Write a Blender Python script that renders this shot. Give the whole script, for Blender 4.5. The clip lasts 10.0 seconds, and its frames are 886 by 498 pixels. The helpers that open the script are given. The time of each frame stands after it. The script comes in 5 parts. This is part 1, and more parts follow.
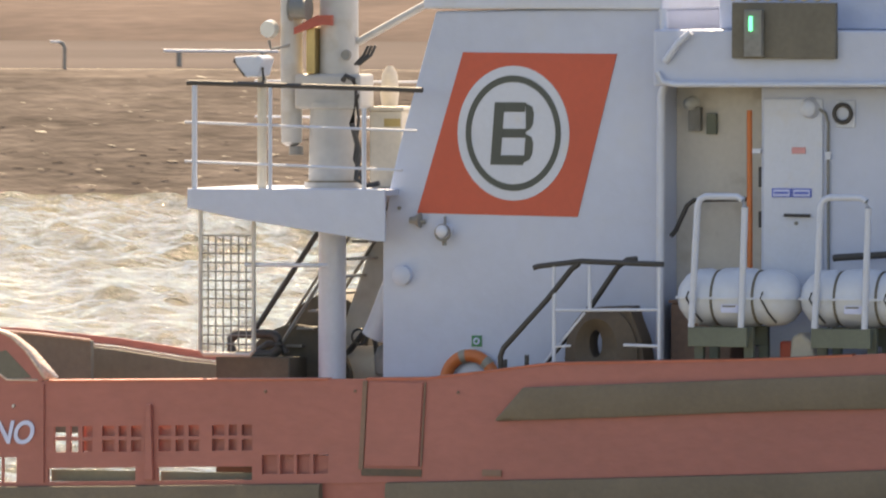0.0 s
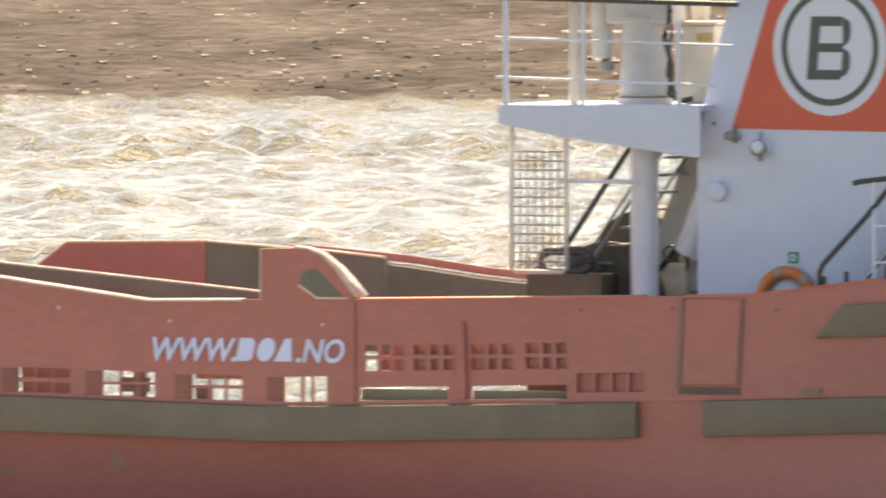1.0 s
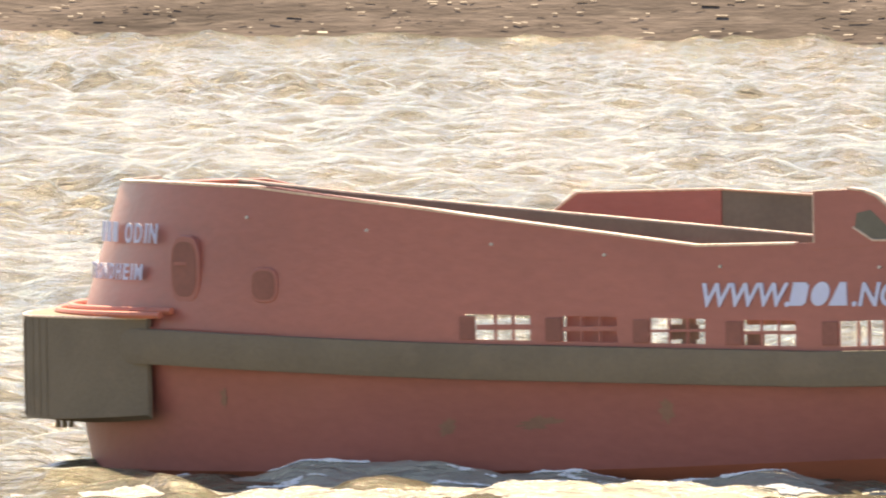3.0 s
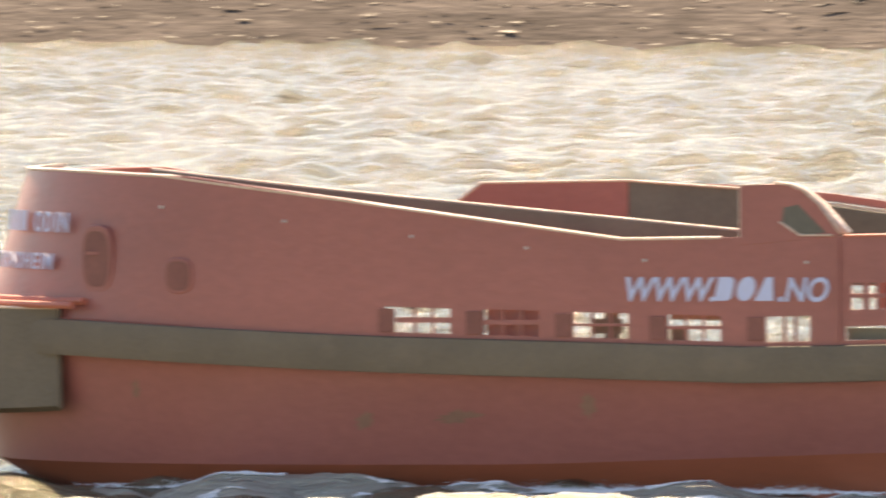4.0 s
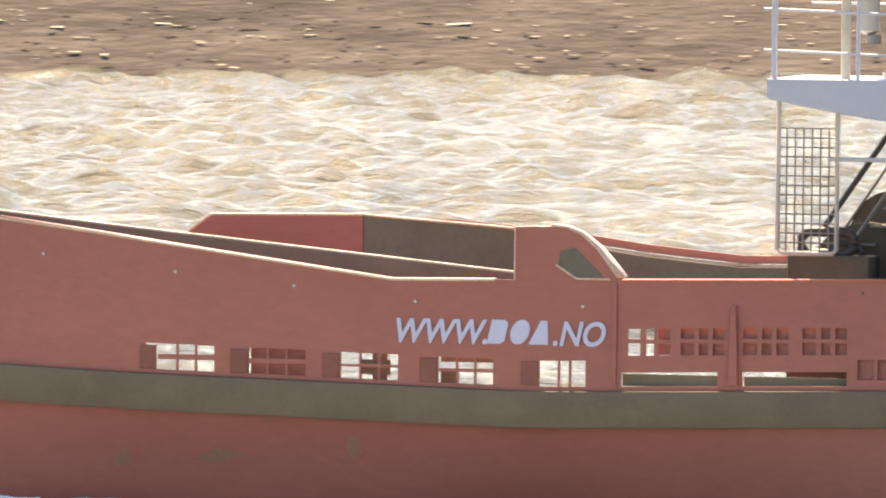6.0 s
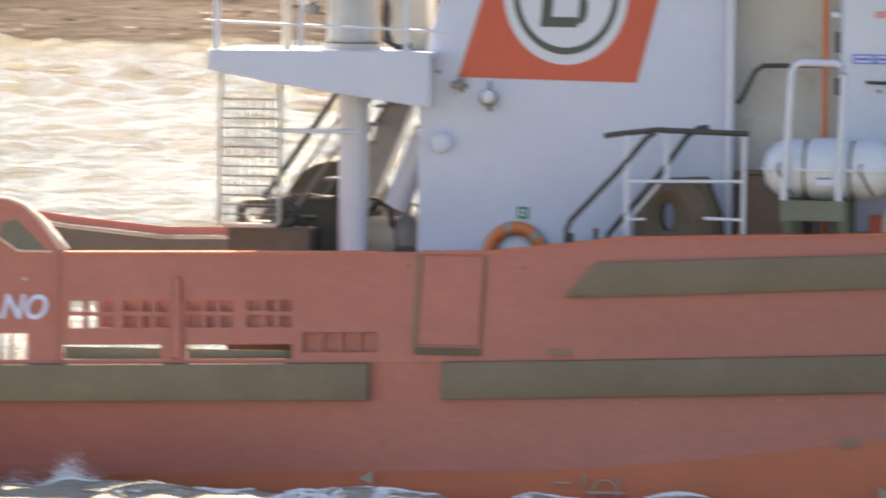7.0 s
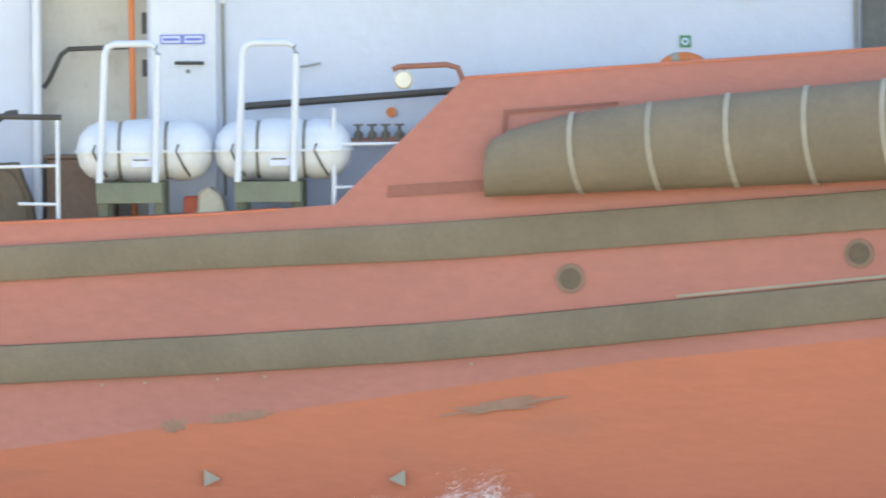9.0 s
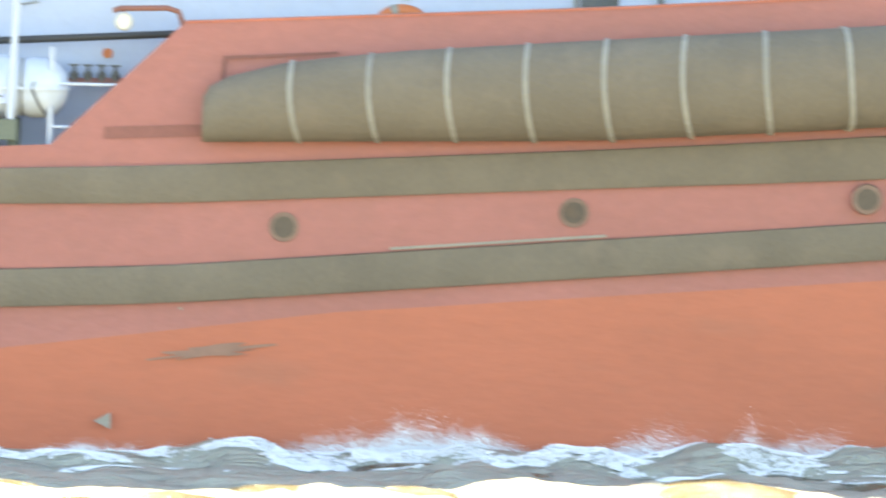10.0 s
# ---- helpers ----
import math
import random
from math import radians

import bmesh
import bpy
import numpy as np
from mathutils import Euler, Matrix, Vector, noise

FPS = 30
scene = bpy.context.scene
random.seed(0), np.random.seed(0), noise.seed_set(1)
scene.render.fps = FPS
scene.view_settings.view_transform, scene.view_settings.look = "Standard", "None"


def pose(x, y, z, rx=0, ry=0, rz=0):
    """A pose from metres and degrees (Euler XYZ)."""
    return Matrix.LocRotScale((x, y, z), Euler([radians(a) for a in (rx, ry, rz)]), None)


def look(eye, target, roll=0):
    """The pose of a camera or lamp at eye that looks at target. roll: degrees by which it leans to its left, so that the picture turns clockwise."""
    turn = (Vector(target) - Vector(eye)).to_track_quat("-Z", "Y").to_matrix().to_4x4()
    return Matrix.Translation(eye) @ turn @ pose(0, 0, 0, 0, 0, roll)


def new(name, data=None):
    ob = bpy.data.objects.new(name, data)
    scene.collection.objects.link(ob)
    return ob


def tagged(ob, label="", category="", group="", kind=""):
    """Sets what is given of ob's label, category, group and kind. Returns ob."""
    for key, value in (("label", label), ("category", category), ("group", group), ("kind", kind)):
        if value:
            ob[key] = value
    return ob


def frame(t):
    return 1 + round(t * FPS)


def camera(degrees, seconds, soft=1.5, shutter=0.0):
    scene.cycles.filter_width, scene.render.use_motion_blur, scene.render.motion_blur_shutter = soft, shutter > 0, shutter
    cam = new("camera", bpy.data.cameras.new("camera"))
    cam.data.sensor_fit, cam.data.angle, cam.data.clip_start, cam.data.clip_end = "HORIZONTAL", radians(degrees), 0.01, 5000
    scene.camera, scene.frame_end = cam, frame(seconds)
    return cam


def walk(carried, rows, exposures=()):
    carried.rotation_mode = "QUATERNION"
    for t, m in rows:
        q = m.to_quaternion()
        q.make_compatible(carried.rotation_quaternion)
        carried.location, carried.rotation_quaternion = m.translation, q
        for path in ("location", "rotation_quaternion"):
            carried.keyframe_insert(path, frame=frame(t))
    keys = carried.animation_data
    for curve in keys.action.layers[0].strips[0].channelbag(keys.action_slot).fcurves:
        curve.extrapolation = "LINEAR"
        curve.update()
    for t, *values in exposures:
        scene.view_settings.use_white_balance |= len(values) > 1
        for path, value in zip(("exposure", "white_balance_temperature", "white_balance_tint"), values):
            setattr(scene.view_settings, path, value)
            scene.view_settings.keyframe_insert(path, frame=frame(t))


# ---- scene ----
FOV = 3.4202
EYE = (67.71, -176.19, 9.29)
SPEED = 5.110          # the tug's way, metres a second
# seconds, bearing to the right of +y, tilt, roll
AIM = [
    (0.0, -21.146, -1.409, -0.07),
    (0.5, -20.753, -1.688, -0.09),
    (1.0, -20.878, -1.795, -0.11),
    (1.5, -20.877, -1.914, 0.02),
    (2.0, -20.649, -2.062, 0.08),
    (2.2, -20.484, -2.056, 0.05),
    (3.3, -19.914, -2.044, 0.10),
    (3.5, -19.809, -2.046, -0.01),
    (4.0, -18.177, -2.021, 0.03),
    (4.5, -16.666, -1.991, 0.03),
    (5.0, -15.678, -1.939, 0.01),
    (5.2, -15.341, -1.927, 0.06),
    (6.3, -13.398, -1.973, -0.00),
    (6.5, -12.721, -2.006, -0.02),
    (7.0, -10.330, -2.082, 0.02),
    (7.5, -8.798, -2.235, -0.03),
    (8.0, -7.262, -2.282, 0.01),
    (8.5, -5.863, -2.120, 0.02),
    (9.0, -4.359, -1.970, 0.00),
    (9.2, -3.837, -2.016, -0.01),
    (9.5, -3.153, -2.085, -0.01),
    (9.7, -2.614, -2.156, 0.19),
    (10.0, -1.519, -2.260, 0.36),
]
# seconds, pitch (degrees), heave (metres) of the tug
SWELL = [
    (0.0, 0.14, 0.06),
    (0.5, 0.34, -0.04),
    (1.0, 0.02, -0.11),
    (1.5, -0.12, -0.00),
    (2.0, -0.66, -0.14),
    (2.2, -0.92, -0.07),
    (3.3, -1.19, -0.03),
    (3.5, -1.16, 0.02),
    (4.0, -0.59, 0.11),
    (4.5, 0.09, 0.10),
    (5.0, 0.64, 0.03),
    (5.2, 0.56, -0.03),
    (6.3, 0.66, -0.06),
    (6.5, 0.44, -0.13),
    (7.0, 0.72, -0.12),
    (7.5, 0.53, 0.02),
    (8.0, -0.32, -0.01),
    (8.5, -0.47, 0.13),
    (9.0, -0.68, 0.22),
    (9.2, -0.23, 0.18),
    (9.5, 0.06, 0.20),
    (9.7, 0.92, 0.34),
    (10.0, 1.22, 0.45),
]

# seconds, level of the wash along the hull (metres)
WASH_LEVEL = [(0.0, 0.0), (1.5, 0.0), (2.2, -0.12), (3.5, -0.24), (5.0, -0.18), (6.5, -0.08), (7.5, -0.03), (8.0, 0.0), (10.0, 0.03)]


def aim(yaw, tilt, roll):
    a, b = radians(yaw), radians(tilt)
    way = Vector((math.sin(a) * math.cos(b), math.cos(a) * math.cos(b), math.sin(b)))
    return look(EYE, Vector(EYE) + way * 100, roll)


cam = camera(FOV, 10.0, soft=1.9, shutter=0.3)
walk(cam, [(t, aim(a, b, c)) for t, a, b, c in AIM],
     exposures=[
         (0.0, 1.42, 8300, 16),
         (0.5, 1.63, 8300, 16),
         (1.0, 1.58, 8300, 15),
         (2.0, 1.53, 8300, 16),
         (3.5, 1.46, 8300, 17),
         (4.0, 1.46, 8300, 17),
         (4.5, 1.65, 8300, 16),
         (6.5, 1.58, 8300, 17),
         (7.0, 1.73, 8100, 17),
         (7.5, 2.18, 8500, 11),
         (8.0, 2.38, 8500, 8),
         (9.0, 2.78, 8300, 8),
         (10.0, 3.08, 8200, 4),
     ])

# ---- light: low hazy sun behind the tug ----
SUN_UP, SUN_TURN = 55.0, -25.0
world = bpy.data.worlds.new("sky")
scene.world = world
world.use_nodes = True
wn = world.node_tree
sky = wn.nodes.new("ShaderNodeTexSky")
sky.sky_type = "NISHITA"
sky.sun_disc = False
sky.sun_elevation, sky.sun_rotation = radians(SUN_UP), radians(SUN_TURN)
sky.dust_density, sky.air_density, sky.altitude = 0.6, 1.0, 900
bg = wn.nodes["Background"]
bg.inputs["Strength"].default_value = 0.10
wn.links.new(sky.outputs["Color"], bg.inputs["Color"])
sun = new("sun", bpy.data.lights.new("sun", "SUN"))
sun.data.energy, sun.data.angle, sun.data.color = 5.0, radians(0.6), (1.0, 0.89, 0.70)
a, b = radians(SUN_TURN), radians(SUN_UP)
sun_way = Vector((math.sin(a) * math.cos(b), math.cos(a) * math.cos(b), math.sin(b)))
sun.matrix_world = look(sun_way * 50, (0, 0, 0))


# ---- materials ----
def paint(name, color, rough=0.5, metal=0.0, vary=0.12, scale=1.2, grain=14.0, bump=0.05, dirt=None, stain=0.5, stretch=(1, 1, 1), gloss=0.5):
    """Painted or worn surface: broad patches, fine grain, dirt with a shape of its own, fine relief."""
    m = bpy.data.materials.new(name)
    m.use_nodes = True
    nt = m.node_tree
    p = nt.nodes["Principled BSDF"]
    tc = nt.nodes.new("ShaderNodeTexCoord")
    mp = nt.nodes.new("ShaderNodeMapping")
    mp.inputs["Scale"].default_value = stretch
    nt.links.new(tc.outputs["Object"], mp.inputs["Vector"])
    big, fine, spots = (nt.nodes.new("ShaderNodeTexNoise") for _ in range(3))
    for n, s, d in ((big, scale, 4), (fine, grain, 6), (spots, scale * 2.3, 8)):
        n.inputs["Scale"].default_value, n.inputs["Detail"].default_value = s, d
        nt.links.new(mp.outputs["Vector"], n.inputs["Vector"])
    mixes = []
    for n, amount in ((big, vary), (fine, vary * 0.6)):
        r = nt.nodes.new("ShaderNodeMapRange")
        r.inputs["From Min"].default_value, r.inputs["From Max"].default_value = 0.3, 0.7
        r.inputs["To Min"].default_value, r.inputs["To Max"].default_value = 1 - amount, 1 + amount
        nt.links.new(n.outputs["Fac"], r.inputs["Value"])
        mixes.append(r)
    mul = nt.nodes.new("ShaderNodeMath")
    mul.operation = "MULTIPLY"
    nt.links.new(mixes[0].outputs["Result"], mul.inputs[0])
    nt.links.new(mixes[1].outputs["Result"], mul.inputs[1])
    col = nt.nodes.new("ShaderNodeVectorMath")
    col.operation = "SCALE"
    col.inputs[0].default_value = color
    nt.links.new(mul.outputs["Value"], col.inputs["Scale"])
    out = col.outputs["Vector"]
    if dirt:
        ramp = nt.nodes.new("ShaderNodeMapRange")
        ramp.inputs["From Min"].default_value, ramp.inputs["From Max"].default_value = 0.58, 0.72
        ramp.inputs["To Max"].default_value = stain
        nt.links.new(spots.outputs["Fac"], ramp.inputs["Value"])
        mix = nt.nodes.new("ShaderNodeMix")
        mix.data_type = "RGBA"
        mix.inputs[7].default_value = (*dirt, 1)
        nt.links.new(ramp.outputs["Result"], mix.inputs[0])
        nt.links.new(out, mix.inputs[6])
        out = mix.outputs[2]
    nt.links.new(out, p.inputs["Base Color"])
    rr = nt.nodes.new("ShaderNodeMapRange")
    rr.inputs["To Min"].default_value, rr.inputs["To Max"].default_value = max(rough - 0.12, 0.03), min(rough + 0.12, 1)
    nt.links.new(fine.outputs["Fac"], rr.inputs["Value"])
    nt.links.new(rr.outputs["Result"], p.inputs["Roughness"])
    p.inputs["Metallic"].default_value = metal
    p.inputs["Specular IOR Level"].default_value = gloss
    bp = nt.nodes.new("ShaderNodeBump")
    bp.inputs["Strength"].default_value, bp.inputs["Distance"].default_value = 0.6, bump * 0.1
    nt.links.new(fine.outputs["Fac"], bp.inputs["Height"])
    nt.links.new(bp.outputs["Normal"], p.inputs["Normal"])
    return m


RED = paint("red_topside_paint", (0.375, 0.129, 0.106), 0.4, vary=0.09, scale=0.5, grain=9, bump=0.08, dirt=(0.33, 0.12, 0.095), stain=0.4, stretch=(0.6, 1, 1.2))
RED_IN = paint("red_bulwark_paint", (0.52, 0.155, 0.10), 0.5, vary=0.12, scale=0.9, grain=11, dirt=(0.3, 0.14, 0.1))
BOOT = paint("antifouling_paint", (0.49, 0.148, 0.082), 0.6, vary=0.07, scale=0.45, grain=7, bump=0.08, dirt=(0.33, 0.14, 0.09), stain=0.35, stretch=(0.5, 1, 1.5))
# Pale tone carries the sun's bright line along plate edges.
CAP = paint("sunlit_edge_paint", (0.66, 0.50, 0.40), 0.28, vary=0.15, scale=2, grain=20, gloss=0.8)
ORANGE = paint("orange_plastic", (0.62, 0.17, 0.05), 0.45, vary=0.08)
LOGO_RED = paint("orange_red_panel_paint", (0.56, 0.10, 0.055), 0.5, vary=0.05)
WHITE = paint("white_house_paint", (0.485, 0.535, 0.66), 0.42, vary=0.035, scale=0.7, grain=6, bump=0.15, dirt=(0.52, 0.55, 0.62), stain=0.35)
WHITE2 = paint("white_gloss_paint", (0.56, 0.60, 0.69), 0.35, vary=0.04, grain=20, dirt=(0.6, 0.55, 0.48), stain=0.3)
RUBBER = paint("weathered_rubber", (0.178, 0.141, 0.100), 0.8, vary=0.10, scale=1.1, grain=16, bump=0.2, dirt=(0.225, 0.17, 0.12), stain=0.5)
DARK = paint("dark_grey_paint", (0.15, 0.135, 0.105), 0.6, vary=0.15)
BLACK = paint("black_handrail", (0.05, 0.047, 0.045), 0.55, vary=0.15)
BROWN = paint("red_brown_handrail", (0.26, 0.10, 0.07), 0.5, vary=0.15)
CREAM = paint("cream_paint", (0.62, 0.56, 0.46), 0.5, vary=0.08, dirt=(0.4, 0.3, 0.2), stain=0.5)
GREY = paint("grey_machinery_paint", (0.22, 0.215, 0.20), 0.55, vary=0.18, dirt=(0.12, 0.09, 0.07))
GREEN = paint("green_grey_frame_paint", (0.13, 0.145, 0.11), 0.6, vary=0.15)
DECK = paint("brown_deck_paint", (0.23, 0.14, 0.10), 0.65, vary=0.2)
LOGO_DARK = paint("dark_green_grey_paint", (0.075, 0.085, 0.075), 0.5, vary=0.06)
LETTER = paint("pale_letter_paint", (0.54, 0.59, 0.80), 0.5, vary=0.05)
BLUE = paint("blue_sign_paint", (0.11, 0.16, 0.55), 0.45, vary=0.05)
SIGN_GREEN = paint("green_sign", (0.04, 0.22, 0.10), 0.5, vary=0.05)
FIBRE = paint("white_glassfibre", (0.58, 0.62, 0.69), 0.4, vary=0.05, grain=10, dirt=(0.6, 0.57, 0.5), stain=0.35)
STRAP = paint("pale_strap", (0.31, 0.28, 0.23), 0.7, vary=0.12)
RUST_DARK = paint("dark_rusty_steel", (0.115, 0.085, 0.06), 0.7, vary=0.2, dirt=(0.17, 0.10, 0.06))
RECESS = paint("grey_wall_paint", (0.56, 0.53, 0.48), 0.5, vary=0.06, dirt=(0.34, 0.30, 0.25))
RECESS_RED = paint("dull_red_and_recess_shade_paint", (0.25, 0.09, 0.07), 0.6, vary=0.15)
# Stained white for crane and boom, greyed to hold their shade in the colour.
SHADED_WHITE = paint("shaded_white_paint", (0.47, 0.46, 0.44), 0.55, vary=0.08, grain=9, dirt=(0.36, 0.31, 0.25), stain=0.5)
OLIVE = paint("greasy_dark_steel", (0.10, 0.085, 0.062), 0.65, vary=0.18, dirt=(0.06, 0.05, 0.04))
SCRAPE = paint("scuffed_hull_paint", (0.27, 0.145, 0.10), 0.65, vary=0.15)
BRASS = paint("brass_fitting", (0.45, 0.33, 0.15), 0.4, 0.7)
ROCK = paint("breakwater_rock", (0.112, 0.094, 0.084), 0.9, vary=0.36, scale=0.7, grain=4, bump=1.2, dirt=(0.185, 0.158, 0.138), stain=0.8, stretch=(0.3, 0.8, 1.6), gloss=0.04)
ROAD = paint("pale_quay", (0.086, 0.071, 0.066), 0.95, vary=0.15, scale=0.05, grain=0.8, gloss=0.04)
BANK = paint("dry_bank", (0.088, 0.068, 0.060), 0.95, vary=0.3, scale=0.08, grain=0.9, gloss=0.04)
METAL = paint("galvanised_steel", (0.5, 0.5, 0.5), 0.35, 0.8, vary=0.1)
GLASSY = paint("lamp_glass", (0.55, 0.55, 0.52), 0.12, vary=0.05, gloss=0.8)
GREENLIGHT = bpy.data.materials.new("green_navigation_light")
GREENLIGHT.use_nodes = True
GREENLIGHT.node_tree.nodes["Principled BSDF"].inputs["Base Color"].default_value = (0.02, 0.5, 0.2, 1)
GREENLIGHT.node_tree.nodes["Principled BSDF"].inputs["Emission Color"].default_value = (0.05, 0.9, 0.4, 1)
GREENLIGHT.node_tree.nodes["Principled BSDF"].inputs["Emission Strength"].default_value = 1.2


def sea_material(name, base, rough):
    m = bpy.data.materials.new(name)
    m.use_nodes = True
    nt = m.node_tree
    p = nt.nodes["Principled BSDF"]
    p.inputs["Base Color"].default_value = (*base, 1)
    p.inputs["Roughness"].default_value = rough
    p.inputs["IOR"].default_value = 1.33
    p.inputs["Specular IOR Level"].default_value = 0.55
    p.inputs["Specular Tint"].default_value = (1.0, 0.92, 0.74, 1)
    tc = nt.nodes.new("ShaderNodeTexCoord")
    mp = nt.nodes.new("ShaderNodeMapping")
    mp.inputs["Scale"].default_value = (0.5, 1.25, 1.0)
    nt.links.new(tc.outputs["Object"], mp.inputs["Vector"])
    prev = None
    for s, d, dist in ((1.9, 6, 0.36), (5.0, 5, 0.18), (13.0, 4, 0.05)):
        n = nt.nodes.new("ShaderNodeTexNoise")
        n.inputs["Scale"].default_value, n.inputs["Detail"].default_value = s, d
        n.inputs["Distortion"].default_value = 0.6
        nt.links.new(mp.outputs["Vector"], n.inputs["Vector"])
        bp = nt.nodes.new("ShaderNodeBump")
        bp.inputs["Strength"].default_value, bp.inputs["Distance"].default_value = 1.0, dist
        nt.links.new(n.outputs["Fac"], bp.inputs["Height"])
        if prev:
            nt.links.new(prev.outputs["Normal"], bp.inputs["Normal"])
        prev = bp
    nt.links.new(prev.outputs["Normal"], p.inputs["Normal"])
    return m


SEA = sea_material("sea_water", (0.140, 0.132, 0.090), 0.12)
# Base far paler than SEA: foam, with sun glitter put into the colour.
WASH = sea_material("foamy_glitter_wash_water", (0.40, 0.40, 0.34), 0.3)
FOAM = paint("white_foam", (0.80, 0.82, 0.84), 0.8, vary=0.06, grain=12, bump=0.4)

# ---- mesh helpers ----
ABOARD = []          # top-level things that ride on the tug, built in the tug's own space


def thing(name, at, label, category, group="", aboard=True):
    ob = new(name)
    ob.location = at
    tagged(ob, label, category, group)
    if aboard:
        ABOARD.append(ob)
    return ob


def origin(ob):
    v = Vector(ob.location)
    while ob.parent:
        ob = ob.parent
        v += Vector(ob.location)
    return v


def part(name, bm, material, parent, label="", smooth=False, bevel=0.0, solid=0.0):
    """Links a bmesh, drawn in the tug's (or world) space, as one mesh under its thing or part."""
    me = bpy.data.meshes.new(name)
    bmesh.ops.recalc_face_normals(bm, faces=bm.faces)
    bmesh.ops.translate(bm, verts=bm.verts, vec=-origin(parent)) if parent else None
    bm.to_mesh(me)
    bm.free()
    me.materials.append(material)
    if smooth:
        me.polygons.foreach_set("use_smooth", [True] * len(me.polygons))
        me.set_sharp_from_angle(angle=radians(40))
    ob = new(name, me)
    if parent:
        ob.parent = parent
    if label:
        ob["label"] = label
    if solid:
        mod = ob.modifiers.new("thickness", "SOLIDIFY")
        mod.thickness, mod.offset = solid, 0
    if bevel:
        mod = ob.modifiers.new("edges", "BEVEL")
        mod.width, mod.segments, mod.limit_method = bevel, 2, "ANGLE"
    return ob


def B():
    return bmesh.new()


def box(bm, x0, x1, y0, y1, z0, z1):
    v = [bm.verts.new((x, y, z)) for x in (x0, x1) for y in (y0, y1) for z in (z0, z1)]
    for q in ((0, 1, 3, 2), (4, 6, 7, 5), (0, 4, 5, 1), (2, 3, 7, 6), (0, 2, 6, 4), (1, 5, 7, 3)):
        bm.faces.new([v[i] for i in q])
    return bm


def prism(bm, poly, y0, y1):
    """A side outline (x, z) carried across from y0 to y1."""
    a = [bm.verts.new((x, y0, z)) for x, z in poly]
    b = [bm.verts.new((x, y1, z)) for x, z in poly]
    bm.faces.new(a)
    bm.faces.new(b[::-1])
    for i in range(len(poly)):
        j = (i + 1) % len(poly)
        bm.faces.new((a[i], b[i], b[j], a[j]))
    return bm


def tube(bm, pts, r, seg=10, r_end=None):
    """A round bar along points."""
    pts = [Vector(p) for p in pts]
    rings = []
    for i, p in enumerate(pts):
        d = (pts[min(i + 1, len(pts) - 1)] - pts[max(i - 1, 0)]).normalized()
        q = d.to_track_quat("Z", "Y")
        rr = r if r_end is None else r + (r_end - r) * i / (len(pts) - 1)
        rings.append([bm.verts.new(p + q @ Vector((rr * math.cos(2 * math.pi * k / seg), rr * math.sin(2 * math.pi * k / seg), 0))) for k in range(seg)])
    for a, b in zip(rings, rings[1:]):
        for k in range(seg):
            bm.faces.new((a[k], a[(k + 1) % seg], b[(k + 1) % seg], b[k]))
    bm.faces.new(rings[0][::-1])
    bm.faces.new(rings[-1])
    return bm


def ring(bm, c, R, r, axis="Y", seg=28, sub=10, a0=0, a1=360):
    """A torus, or a stretch of one."""
    n = seg
    rings = []
    full = abs(a1 - a0) >= 360
    for i in range(n if full else n + 1):
        a = radians(a0 + (a1 - a0) * i / n)
        row = []
        for k in range(sub):
            b = 2 * math.pi * k / sub
            rad = R + r * math.cos(b)
            u, v, w = rad * math.cos(a), rad * math.sin(a), r * math.sin(b)
            p = {"Y": (u, w, v), "X": (w, u, v), "Z": (u, v, w)}[axis]
            row.append(bm.verts.new(Vector(c) + Vector(p)))
        rings.append(row)
    pairs = list(zip(rings, rings[1:])) + ([(rings[-1], rings[0])] if full else [])
    for a, b in pairs:
        for k in range(sub):
            bm.faces.new((a[k], a[(k + 1) % sub], b[(k + 1) % sub], b[k]))
    return bm


def lathe(bm, prof, c, axis="X", seg=24):
    """A profile of (along, radius) turned about an axis through c."""
    rings = []
    for s, r in prof:
        row = []
        for k in range(seg):
            a = 2 * math.pi * k / seg
            u, v = max(r, 0.001) * math.cos(a), max(r, 0.001) * math.sin(a)
            p = {"X": (s, u, v), "Y": (u, s, v), "Z": (u, v, s)}[axis]
            row.append(bm.verts.new(Vector(c) + Vector(p)))
        rings.append(row)
    for a, b in zip(rings, rings[1:]):
        for k in range(seg):
            bm.faces.new((a[k], a[(k + 1) % seg], b[(k + 1) % seg], b[k]))
    bm.faces.new(rings[0])
    bm.faces.new(rings[-1][::-1])
    return bm


def curve(knots):
    xs, zs = [k[0] for k in knots], [k[1] for k in knots]
    return lambda x: float(np.interp(x, xs, zs))


